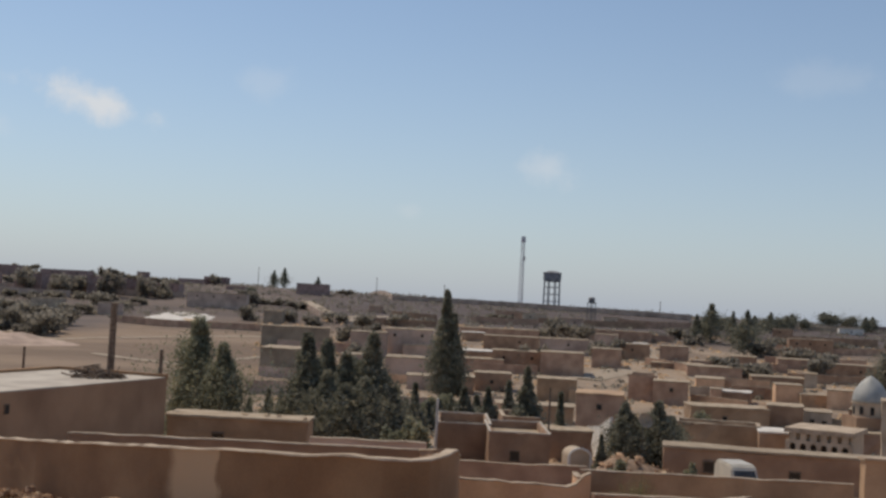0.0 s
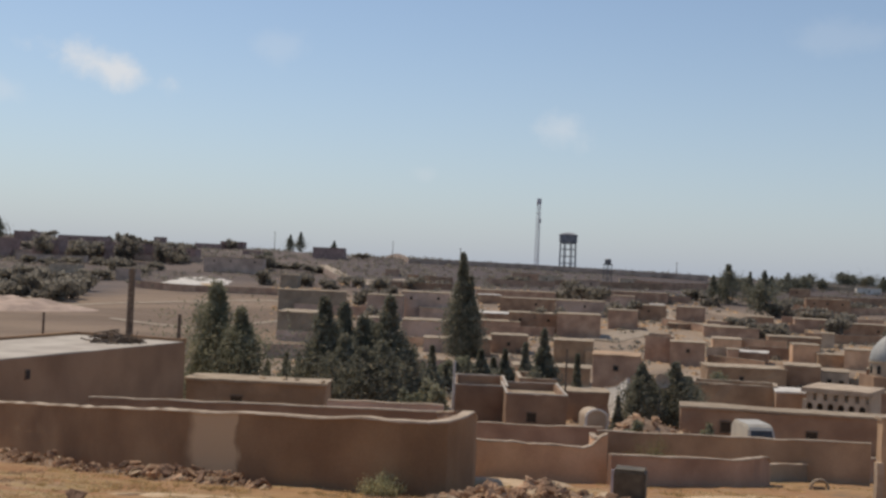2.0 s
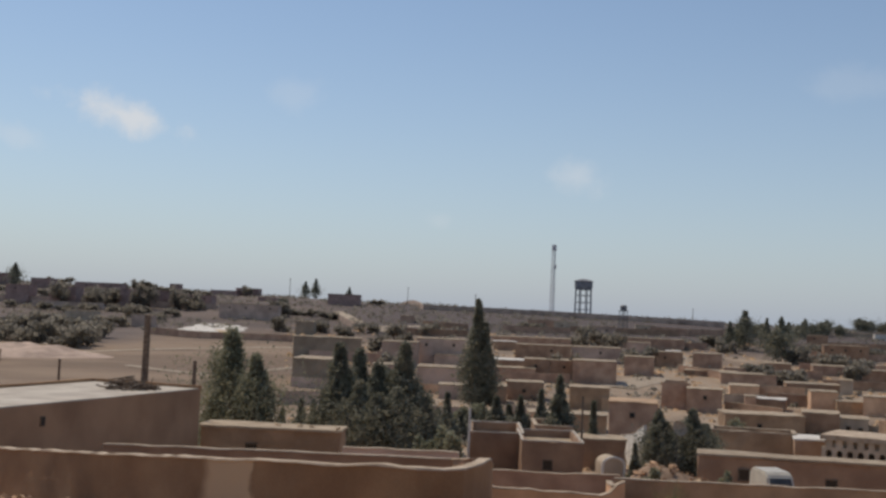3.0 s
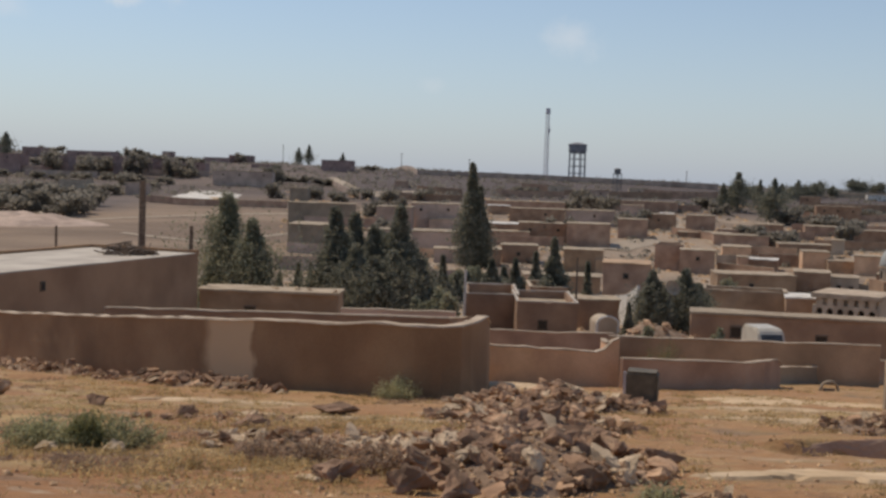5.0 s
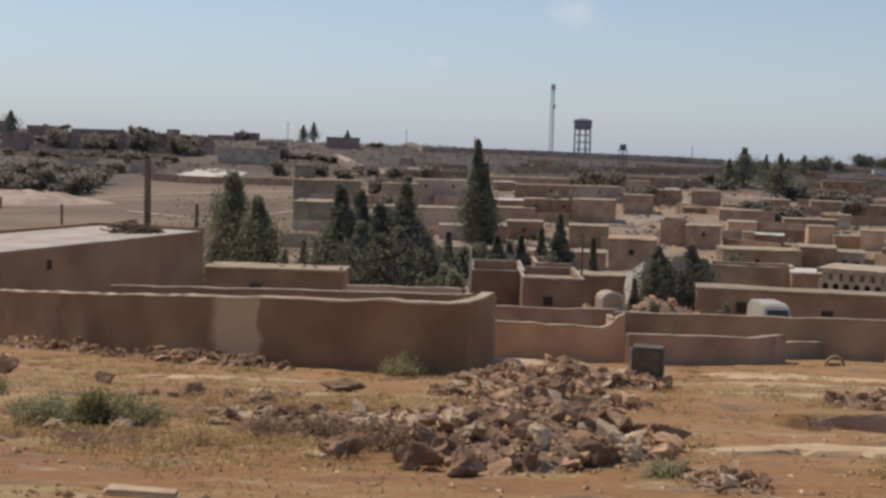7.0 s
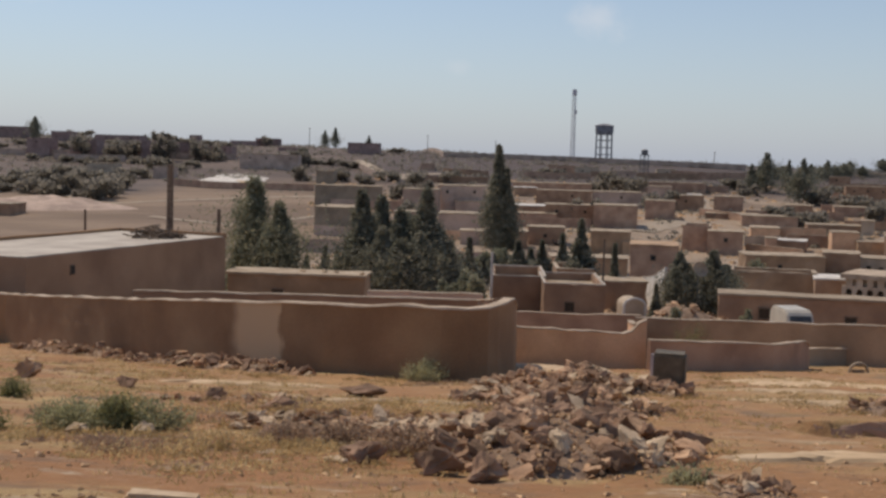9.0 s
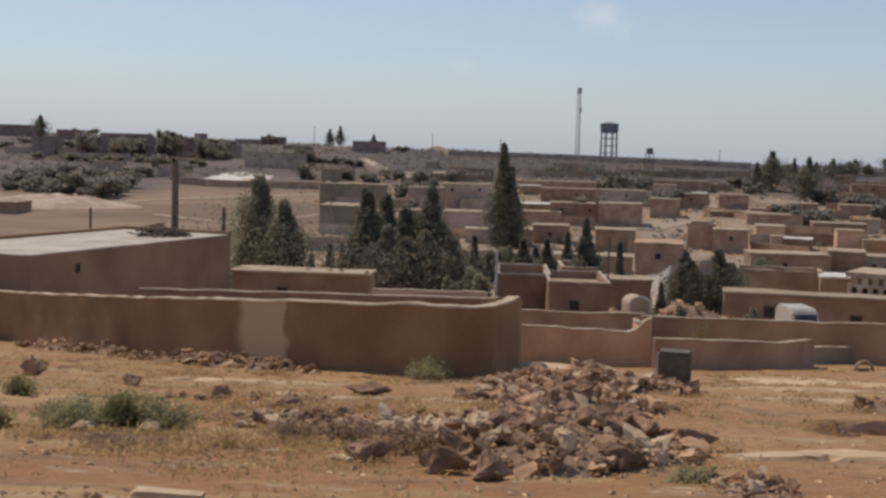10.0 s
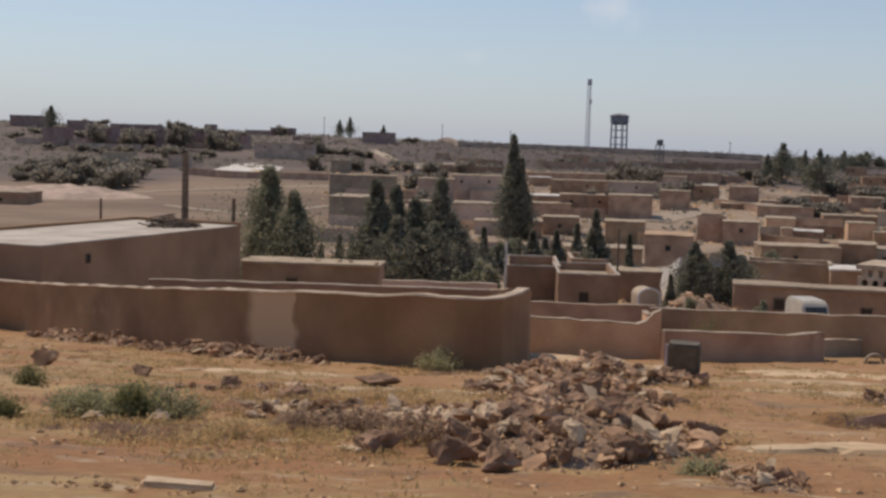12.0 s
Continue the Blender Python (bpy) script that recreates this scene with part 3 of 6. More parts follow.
def shrub(x, y, w, h, material, n, label):
    """A low desert shrub: thin stems that fan out from the root, with small leaves."""
    count[0] += 1
    rnd = np.random.default_rng(count[0])
    ob = thing("shrub", pose(x, y, land(x, y) - 0.03), label, "shrub", "desert shrubs")
    sb = bmesh.new()
    pts = []
    for i in range(46):
        a, q = rnd.uniform(0, math.tau), math.sqrt(rnd.uniform())
        end = np.array([math.cos(a) * q * w / 2, math.sin(a) * q * w / 2 * 0.8, h * (1 - 0.55 * q * q) * rnd.uniform(0.6, 1.15)])
        tube(sb, (end[0] * 0.25, end[1] * 0.25, 0), end, 0.008, 0.003, 3)
        s = rnd.uniform(0.2, 1.0, size=(n // 46, 1))
        root = np.array([end[0] * 0.25, end[1] * 0.25, 0])
        pts.append(root + (end - root) * s + rnd.normal(size=(n // 46, 3)) * 0.07 * np.array([1.3, 1.3, 0.8]))
    part("stem", sb, bark, ob)
    v, f = leaves(np.concatenate(pts), 0.075, 0.022, rnd)
    raw_part("foliage", v, f, material, ob)
    return ob


# ---- stones ----
def stone_mesh(name, seed, material, flat=0.75):
    rnd = random.Random(seed)
    bm = bmesh.new()
    for _ in range(13):
        p = Vector((rnd.gauss(0, 1), rnd.gauss(0, 1), rnd.gauss(0, 1))).normalized() * rnd.uniform(0.42, 0.56)
        bm.verts.new((p.x * rnd.uniform(0.9, 1.25), p.y, p.z * flat))
    bmesh.ops.convex_hull(bm, input=bm.verts)
    loose = [v for v in bm.verts if not v.link_faces]
    bmesh.ops.delete(bm, geom=loose, context="VERTS")
    bmesh.ops.subdivide_edges(bm, edges=list(bm.edges), cuts=3, use_grid_fill=True)
    for v in bm.verts:
        v.co *= 1 + 0.36 * noise.noise(v.co * 2.9 + Vector((seed, 0, 0))) + 0.26 * noise.noise(v.co * 7 + Vector((0, seed, 0))) + 0.12 * noise.noise(v.co * 17 + Vector((seed, seed, 0)))
    me = bpy.data.meshes.new(name)
    bm.to_mesh(me)
    bm.free()
    me.materials.append(material)
    return me


STONES = [stone_mesh("stone", s, rock_mat) for s in range(10)]
PALE = [stone_mesh("stone", s + 40, stone_pale, 0.6) for s in range(5)]
DARK = [stone_mesh("stone", s + 80, rock_dark, 0.8) for s in range(5)]


def rubble(cx, cy, rx, ry, height, n, small, large, seed, label, turn=0.0, pale=0.12):
    """A heap of broken stones: an earth mound with each larger stone a part of its own."""
    rnd = random.Random(seed)
    ob = thing("rubble_heap", pose(cx, cy, ground_z(cx, cy), 0, 0, turn), label, "rubble", "rubble heaps")
    ct, st = math.cos(radians(turn)), math.sin(radians(turn))
    fine = 0.9 if height < 2 else 0.35

    def heap(u, v):
        q = 1 - (u / rx) ** 2 - (v / ry) ** 2
        lump = 0.65 + 0.7 * noise.noise((u * fine + seed, v * fine, seed * 1.7))
        return height * max(q, 0) ** 0.7 * max(lump, 0.1)

    def z_at(u, v):
        px, py = cx + u * ct - v * st, cy + u * st + v * ct
        return land(px, py) - ground_z(cx, cy) + heap(u, v)

    nx, ny = 28, 18
    verts = [((i / (nx - 1) * 2 - 1) * rx * 1.03, (j / (ny - 1) * 2 - 1) * ry * 1.03, 0) for j in range(ny) for i in range(nx)]
    verts = [(u, v, z_at(u, v) - 0.05) for u, v, _ in verts]
    raw_part("mound", verts, [(j * nx + i, j * nx + i + 1, (j + 1) * nx + i + 1, (j + 1) * nx + i) for j in range(ny - 1) for i in range(nx - 1)], rubble_dust, ob)
    for _ in range(n):
        a, q = rnd.uniform(0, math.tau), rnd.uniform(0, 1.0) ** 0.6
        u, v = math.cos(a) * rx * q, math.sin(a) * ry * q
        s = small + (large - small) * rnd.random() ** 1.7
        pick = rnd.random()
        st_ob = new("stone", rnd.choice(PALE if pick < pale else DARK if pick < pale + 0.2 else STONES))
        st_ob.parent = ob
        st_ob.matrix_basis = pose(u, v, z_at(u, v) + s * rnd.uniform(0.02, 0.28), rnd.uniform(-40, 40), rnd.uniform(-40, 40), rnd.uniform(0, 360)) @ Matrix.Diagonal((s * rnd.uniform(0.9, 1.5), s, s * rnd.uniform(0.75, 1.15), 1))
    verts, faces = [], []
    for _ in range(n * 5):
        a, q = rnd.uniform(0, math.tau), rnd.uniform(0, 1.0) ** 0.55
        u, v = math.cos(a) * rx * q * 1.1, math.sin(a) * ry * q * 1.1
        s = small * rnd.uniform(0.25, 0.85)
        z, o, spin = z_at(u, v), len(verts), rnd.uniform(0, math.tau)
        for px, py, pz in ((1, 0, 0), (-0.4, 0.9, 0.1), (-0.6, -0.8, 0), (0.1, 0.2, 0.9), (0.5, -0.6, 0.5), (0, 0, -0.6)):
            k = rnd.uniform(0.7, 1.2) * s * 0.7
            verts.append((u + k * (px * math.cos(spin) - py * math.sin(spin)), v + k * (px * math.sin(spin) + py * math.cos(spin)), z + k * pz))
        faces += [tuple(o + i for i in f) for f in ((0, 1, 3), (1, 2, 3), (2, 4, 3), (4, 0, 3), (0, 4, 5), (4, 2, 5), (2, 1, 5), (1, 0, 5))]
    tagged(raw_part("gravel", verts, faces, pebble_mat, ob), kind="stuff")
    return ob


def boulder(x, y, w, dep, h, meshes, k, label, turn=0.0):
    ob = new("boulder", meshes[k % len(meshes)])
    ob.matrix_world = pose(x, y, land(x, y) + h * 0.3, 0, 0, turn) @ Matrix.Diagonal((w, dep, h / 0.75, 1))
    return tagged(ob, label, "boulder", "loose boulders")


# ---- the enclosure and yard walls ----
mud_wall([(-38.0, 56.0), (-28.0, 52.6), (-20.9, 49.4), (-14.0, 42.0), (-8.8, 37.4), (-4.8, 34.6), (-2.2, 33.1), (-1.2, 32.6), (-0.5, 32.45), (-0.05, 32.7), (0.22, 33.3), (0.46, 34.2), (0.68, 35.4), (0.85, 38.0), (0.95, 44.0)],
         2.1, 0.32, front_clay, "long brown mud enclosure wall with paler replastered stretch", step=0.5, heights=(2.35, 2.3, 2.15, 2.1, 2.1, 2.1, 2.08, 2.07, 2.08, 2.12, 2.2, 2.3, 2.42, 2.35, 2.2))
mud_wall([(-15.2, 49.0), (-10.8, 47.5), (-5.2, 46.0), (-0.3, 44.5), (0.4, 41.0)], 2.5, 0.25, mud_brown, "long brown mud yard wall")
mud_wall([(-5.6, 54.0), (-2.9, 53.6), (-0.2, 53.0)], 2.85, 0.25, mud_grey, "grey-brown mud wall below the conifers")
mud_wall([(1.1, 44.9), (3.5, 45.2), (5.4, 45.6), (5.75, 45.65), (6.05, 45.7), (6.35, 45.75)], 1.55, 0.25, mud_pink, "pinkish mud yard wall with upswept end", step=0.3, heights=(1.5, 1.44, 1.36, 1.48, 1.82, 1.95))
mud_wall([(1.7, 70.0), (5.2, 69.8), (9.4, 70.0)], 1.75, 0.25, mud_red, "reddish mud yard wall before walled houses")
mud_wall([(6.0, 45.7), (7.5, 60.0)], 1.75, 0.25, mud_pink, "pinkish mud wall end running back from the lane")
mud_wall([(7.5, 58.0), (11.3, 57.5), (15.4, 57.0), (20.1, 55.0)], 1.96, 0.25, mud_ochre, "long ochre mud yard wall")
mud_wall([(6.3, 44.4), (9.1, 45.5), (11.6, 46.9), (12.6, 47.9), (13.3, 49.2), (14.0, 51.0), (14.5, 52.3)], 1.3, 0.25, mud_red, "low reddish mud wall with rounded end", heights=(1.15, 1.12, 1.1, 1.14, 1.22, 1.18, 0.95))
mud_wall([(14.9, 53.8), (18.7, 57.3)], 0.8, 0.25, render_grey, "low grey cement yard wall")
mud_wall([(18.7, 57.3), (22.4, 59.6)], 1.15, 0.25, mud_red, "low reddish mud yard wall")
mud_wall([(-92.9, 334.6), (-76.8, 325.4), (-64.1, 325.4), (-50.0, 326.7)], 2.0, 0.25, mud_red, "reddish mud field wall")
mud_wall([(49.3, 273.0), (57.7, 251.0), (66.8, 248.1)], 2.0, 0.25, mud_red, "reddish mud yard wall")
mud_wall([(103.1, 352.5), (118.5, 346.9), (143.9, 359.6)], 2.2, 0.25, mud_red, "long reddish yard wall")
mud_wall([(-50.8, 435.5), (-33.5, 374.2)], 2.0, 0.25, mud_grey, "grey-brown wall along a track")
mud_wall([(-17.0, 416.8), (-0.7, 410.2)], 2.0, 0.25, mud_brown, "brown mud yard wall")
mud_wall([(-142.5, 1500.0), (-20.3, 494.8), (3.9, 500.8), (35.7, 500.8), (66.8, 494.8), (106.6, 489.0)], 2.2, 0.25, mud_grey, "long grey-brown wall along the ridge")
mud_wall([(41.3, 186.8), (48.3, 178.8)], 1.6, 0.25, mud_pink, "pinkish mud yard wall")
mud_wall([(50.4, 157.4), (55.0, 153.0)], 1.6, 0.25, plaster_beige, "beige plastered courtyard wall")
mud_wall([(-21.3, 196.8), (-17.3, 195.2), (-13.4, 195.2)], 1.8, 0.25, mud_grey, "grey-brown mud yard wall")
mud_wall([(-8.8, 198.4), (-3.9, 196.8), (0.9, 196.8)], 1.6, 0.25, mud_pink, "pinkish mud yard wall")
mud_wall([(2.1, 229.0), (11.1, 228.1), (20.1, 229.0)], 2, 0.25, mud_red, "reddish mud yard wall")
mud_wall([(-30.5, 199.9), (-25.8, 198.4), (-21.5, 198.4)], 1.6, 0.25, mud_grey, "grey-brown mud yard wall")
mud_wall([(53.1, 208.1), (58.7, 206.4), (64.8, 206.4)], 1.8, 0.25, mud_brown, "brown mud yard wall")
mud_wall([(59.5, 270.8), (70.5, 269.7), (82.4, 271.9)], 2, 0.25, mud_red, "reddish mud yard wall")
mud_wall([(74.4, 245.1), (83.4, 243.1), (93.6, 245.1)], 2, 0.25, mud_brown, "brown mud yard wall")
mud_wall([(85.4, 301.6), (98.4, 300.4), (112.9, 304.1)], 2, 0.25, mud_red, "reddish mud yard wall")
mud_wall([(50.0, 368.3), (62.1, 365.4), (75.2, 368.3)], 2.2, 0.25, mud_red, "reddish mud yard wall")
mud_wall([(11.4, 411.8), (23.3, 408.6), (35.6, 411.8)], 2.2, 0.25, mud_red, "reddish mud yard wall")
mud_wall([(36.4, 421.8), (56.0, 421.8), (76.6, 426.9)], 2.2, 0.25, mud_brown, "brown mud yard wall")
mud_wall([(-26.6, 380.2), (-13.5, 377.2), (-0.6, 378.7)], 2.2, 0.25, mud_brown, "brown mud yard wall")
mud_wall([(-37.1, 268.7), (-27.6, 266.5), (-18.7, 268.7)], 2, 0.25, mud_grey, "grey-brown mud yard wall")
mud_wall([(-21.8, 275.2), (-10.3, 273.0), (1.1, 276.3)], 2, 0.25, mud_grey, "grey-brown mud yard wall")
mud_wall([(67.2, 433.8), (80.3, 430.3), (94.8, 433.8)], 2.5, 0.25, mud_red, "reddish mud yard wall")
mud_wall([(115.2, 394.1), (132.5, 394.1), (151.1, 397.3)], 2.4, 0.25, mud_brown, "brown mud yard wall")
mud_wall([(-162.8, 425.2), (-148.7, 423.5), (-135.8, 425.2)], 2.4, 0.25, mud_grey, "grey-brown mud yard wall")
mud_wall([(-188.0, 435.5), (-161.0, 437.2), (-135.4, 444.3)], 2.6, 0.25, mud_grey, "grey-brown mud yard wall")
mud_wall([(-134.9, 442.5), (-116.5, 442.5), (-98.9, 446.1)], 2.4, 0.25, mud_grey, "grey-brown mud yard wall")
mud_wall([(56.5, 226.3), (60.3, 223.6), (64.6, 223.6)], 1.8, 0.25, mud_pink, "pinkish mud yard wall")
mud_wall([(92.0, 285.2), (101.0, 283.0), (111.6, 285.2)], 2, 0.25, mud_ochre, "ochre mud yard wall")

mud_wall([(5.0, 153.0), (7.2, 153.3), (9.2, 154.5)], 2.3, 0.25, plaster_beige, "beige plastered yard wall")
mud_wall([(6.6, 141.0), (9.3, 141.3), (12.0, 142.5)], 2.2, 0.25, mud_pink, "pinkish mud yard wall")
mud_wall([(14.1, 149.0), (15.8, 149.3), (17.5, 150.5)], 2.0, 0.25, plaster_beige, "beige plastered yard wall")
mud_wall([(20.6, 178.0), (25.0, 178.3), (29.4, 179.5)], 2.0, 0.25, mud_ochre, "ochre mud yard wall")
mud_wall([(35.8, 203.0), (40.1, 203.3), (44.5, 204.5)], 1.7, 0.25, mud_grey, "grey-brown mud yard wall")
mud_wall([(45.0, 205.0), (48.9, 205.3), (52.8, 206.5)], 1.5, 0.25, plaster_beige, "beige plastered yard wall")
mud_wall([(-26.7, 164.0), (-23.5, 164.3), (-20.4, 165.5)], 2.1, 0.25, mud_grey, "grey-brown mud yard wall")
mud_wall([(-4.3, 148.0), (-2.1, 148.3), (0.1, 149.5)], 2.1, 0.25, mud_grey, "grey-brown mud yard wall")
mud_wall([(15.4, 100.0), (15.35, 106.0), (15.2, 113.0)], 4.0, 0.25, whitewash, "sunlit whitewashed yard wall", heights=(4.1, 3.0, 2.4))

# ---- houses ----
house(-11.9, 71.0, 8.6, 3.0, 3.52, 0, mud_ochre, concrete, 1, 0, 0.1, "low ochre mud house with a pale flat roof")
house(2.5, 92.0, 4.3, 9.0, 3.3, 0, mud_brown, concrete, 0, 0, 0.75, "brown plastered house with a walled flat roof")
house(6.6, 87.0, 4.6, 9.0, 3.0, 0, mud_brown, concrete, 1, 0, 0.55, "brown house with a dark window and parapet roof")
house(8.2, 108.0, 3.5, 7.0, 3.2, 0, mud_brown, concrete, 0, 0, 0.4, "small raised roof room of brown plaster")
house(18.3, 128.0, 5.2, 7.0, 4.75, 0, mud_red, mud_ochre, 1, 0, 0.1, "tall reddish house with an ochre roof edge")
house(12.1, 101.0, 3.7, 4.0, 2.6, 0, mud_brown, concrete, 0, 0, 0.1, "small brown house among trees")
house(33.6, 188.3, 4.4, 8.0, 4.15, -12, mud_red, concrete, 1, 0, 0.4, "reddish two-storey cube house")
house(37.1, 182.4, 5.4, 6.0, 3.7, -12, mud_red, concrete, 1, 0, 0.1, "reddish flat-roofed house beside a cube house")
house(23.5, 75.0, 16.6, 2.4, 2.9, 0, mud_brown, concrete, 3, 0, 0.1, "long brown house with small vents under the roof")
house(25.5, 104.0, 7.5, 4.0, 3.7, 0, mud_ochre, concrete, 0, 0, 0.3, "ochre plastered house with pale roof edge")
house(30.0, 100.0, 3.5, 4.0, 3.4, 0, mud_brown, whitewash, 0, 0, 0.02, "house with a bright whitewashed flat roof")
house(44.7, 120.0, 3.5, 6.0, 2.5, 0, mud_red, concrete, 0, 0, 0.1, "dark reddish mud-walled house")
house(50.3, 151.8, 3.5, 6.0, 2.5, 0, plaster_beige, concrete, 2, 0, 0.1, "beige house with a pale roof canopy")
house(46.4, 125.0, 3.1, 6.0, 4.6, 0, mud_red, concrete, 0, 0, 0.1, "reddish mud house below the dome")
house(45.1, 108.0, 6.2, 4.0, 6.3, 0, plaster_beige, concrete, 1, 0, 0.1, "large beige plastered house with flat roof")
house(44.9, 148.2, 4.5, 6.0, 3.3, 0, mud_brown, concrete, 0, 0, 0.1, "brown mud house with flat roof")
house(37.7, 147.6, 9.9, 6.0, 2.8, -4, mud_ochre, concrete, 1, 0, 0.1, "ochre house with a sunlit roof edge")
house(63.0, 192.1, 4.3, 6.0, 2.0, 0, mud_ochre, concrete, 0, 0, 0.1, "ochre mud house with flat roof")
house(59.9, 196.0, 4.4, 6.0, 3.2, 0, mud_pink, concrete, 0, 0, 0.1, "pinkish plastered house with flat roof")
house(65.6, 187.6, 4.0, 6.0, 3.3, 0, mud_pink, concrete, 0, 0, 0.1, "pinkish mud house with flat roof")
house(74.1, 229.0, 2.4, 5.0, 3.1, 0, plaster_beige, concrete, 0, 0, 0.1, "small beige square house")
house(50.9, 196.8, 5.2, 6.0, 1.5, 0, mud_brown, whitewash, 0, 0, 0.02, "house with a bright whitewashed roof")
house(47.6, 196.0, 1.8, 4.0, 1.9, 0, mud_red, concrete, 0, 0, 0.1, "small reddish mud hut")
house(68.4, 230.9, 10.4, 8.0, 1.9, 0, mud_brown, concrete, 1, 0, 0.1, "brown mud village house with flat roof")
house(87.7, 284.1, 7.7, 9.0, 2.5, 0, mud_red, concrete, 0, 0, 0.1, "reddish mud village house with flat roof")
house(95.5, 269.7, 14.5, 8.0, 2.7, 0, mud_brown, concrete, 2, 0, 0.1, "brown mud house with small windows")
house(59.4, 247.1, 11.5, 10.0, 2.2, -10, mud_red, concrete, 0, 0, 0.1, "low reddish compound house")
house(52.6, 221.8, 5.4, 9.0, 1.7, 0, mud_pink, concrete, 0, 0, 0.1, "pinkish low plastered house")
house(76.7, 289.8, 6.4, 8.0, 2.2, 0, mud_brown, concrete, 0, 0, 0.1, "brown mud village house with flat roof")
house(58.8, 287.5, 7.0, 10.0, 4.0, 0, mud_red, concrete, 0, 0, 0.1, "reddish mud village house with flat roof")
house(54.2, 261.3, 11.5, 8.0, 1.6, -15, mud_brown, concrete, 0, 0, 0.1, "brown mud village house with flat roof")
house(111.3, 345.0, 12.7, 10.0, 4.6, 0, mud_brown, concrete, 3, 0, 0.1, "long brown house with dark windows")
house(155.6, 470.0, 15.6, 10.0, 1.3, 0, plaster_beige, concrete, 1, 0, 0.1, "pale house near the ridge")
house(162.6, 455.0, 9.1, 8.0, 2.4, 0, whitewash, concrete, 1, 0, 0.1, "whitewashed house near the ridge")
house(195.2, 500.0, 13.4, 10.0, 1.6, 0, mud_hazy, mud_hazy, 1, 0, 0.1, "brown house on the ridge")
house(120.6, 405.0, 6.9, 10.0, 3.8, 0, mud_brown, concrete, 1, 0, 0.1, "brown house near the ridge")
house(-33.6, 274.1, 16.1, 8.0, 4.8, 6, render_grey, concrete, 2, 0, 0.1, "grey rendered house with flat roof")
house(-27.7, 205.0, 7.1, 12.0, 4.4, 0, render_grey, concrete, 0, 0, 0.1, "grey-brown house with pale roof edge")
house(-51.2, 356.7, 5.6, 7.0, 4.3, 0, render_grey, concrete, 0, 0, 0.1, "greenish grey roof room")
house(-6.5, 265.0, 11.1, 9.0, 6.0, 0, mud_grey, concrete, 2, 0, 0.1, "grey-brown plastered village house")
house(-4.8, 205.0, 8.4, 10.0, 3.9, 0, mud_grey, concrete, 0, 0, 0.1, "grey-brown house with wide flat roof")
house(-15.3, 255.0, 8.0, 9.0, 5.5, 0, mud_grey, concrete, 1, 0, 0.1, "grey-brown village house among trees")
house(-15.3, 214.8, 5.1, 8.0, 3.3, 0, mud_grey, concrete, 0, 0, 0.1, "grey-brown house behind conifers")
house(-4.6, 262.3, 6.2, 5.0, 2.6, 0, mud_grey, concrete, 0, 0, 0.1, "small grey-brown house with pale roof")
house(18.8, 352.5, 24.1, 12.0, 2.6, 0, mud_red, concrete, 0, 0, 0.1, "long reddish house with pale roof edge")
house(10.2, 330.6, 6.5, 9.0, 2.5, 0, mud_brown, whitewash, 0, 0, 0.02, "small house with whitewashed roof")
house(19.0, 298.1, 14.3, 9.0, 3.8, 0, mud_brown, concrete, 1, 0, 0.1, "long brown mud village house")
house(8.9, 257.1, 7.4, 12.0, 2.4, 0, mud_brown, whitewash, 0, 0, 0.02, "house with bright whitewashed roof")
house(16.6, 238.3, 10.3, 8.0, 4.0, 0, mud_brown, concrete, 2, 0, 0.1, "brown mud village house with flat roof")
house(9.0, 234.6, 9.2, 7.0, 2.3, 0, mud_red, concrete, 0, 0, 0.1, "low reddish mud house")
house(25.1, 230.9, 8.6, 10.0, 4.6, 0, mud_red, concrete, 1, 0, 0.1, "large reddish mud house with flat roof")
house(32.6, 296.9, 12.5, 9.0, 3.9, 0, mud_grey, concrete, 1, 0, 0.1, "grey-brown house on the slope")
house(37.4, 255.1, 6.5, 8.0, 4.4, 0, mud_red, concrete, 0, 0, 0.1, "dark reddish box-shaped house")
house(49.2, 287.5, 7.3, 8.0, 4.0, 0, mud_brown, concrete, 1, 0, 0.1, "brown mud village house with flat roof")
house(56.5, 322.8, 3.9, 8.0, 2.3, 0, mud_brown, whitewash, 0, 0, 0.02, "small house with whitewashed roof")
house(49.4, 340.0, 6.7, 8.0, 3.3, 0, mud_grey, concrete, 0, 0, 0.1, "grey-brown plastered village house")
house(56.9, 363.9, 20.3, 9.0, 3.1, 0, mud_red, concrete, 1, 0, 0.1, "long reddish house below the ridge")
house(35.3, 430.0, 8.4, 8.0, 3.0, 0, plaster_beige, concrete, 1, 0, 0.1, "beige house below the ridge")
house(26.7, 440.0, 10.3, 9.0, 2.6, 0, mud_red, concrete, 1, 0, 0.1, "reddish house below the ridge")
house(46.2, 400.0, 7.8, 8.0, 4.0, 0, mud_grey, concrete, 1, 0, 0.1, "grey house below the ridge")
house(66.4, 440.0, 7.5, 9.0, 2.4, 0, plaster_beige, concrete, 1, 0, 0.1, "pale house below the ridge")
house(9.6, 192.1, 6.1, 6.0, 2.9, 0, mud_brown, concrete, 1, 0, 0.1, "brown house with pinkish yard")
house(4.0, 184.6, 4.5, 6.0, 2.6, 0, mud_brown, concrete, 0, 0, 0.1, "small brown house beside a conifer")
house(18.8, 178.8, 6.1, 6.0, 3.4, 0, mud_ochre, concrete, 0, 0, 0.1, "ochre house behind a yard")
house(-1.9, 188.3, 5.5, 6.0, 2.2, 0, mud_grey, concrete, 0, 0, 0.1, "low grey-brown plastered house")
house(10.5, 144.1, 5.3, 6.0, 2.1, 0, mud_brown, concrete, 0, 0, 0.1, "brown house behind walled roofs")
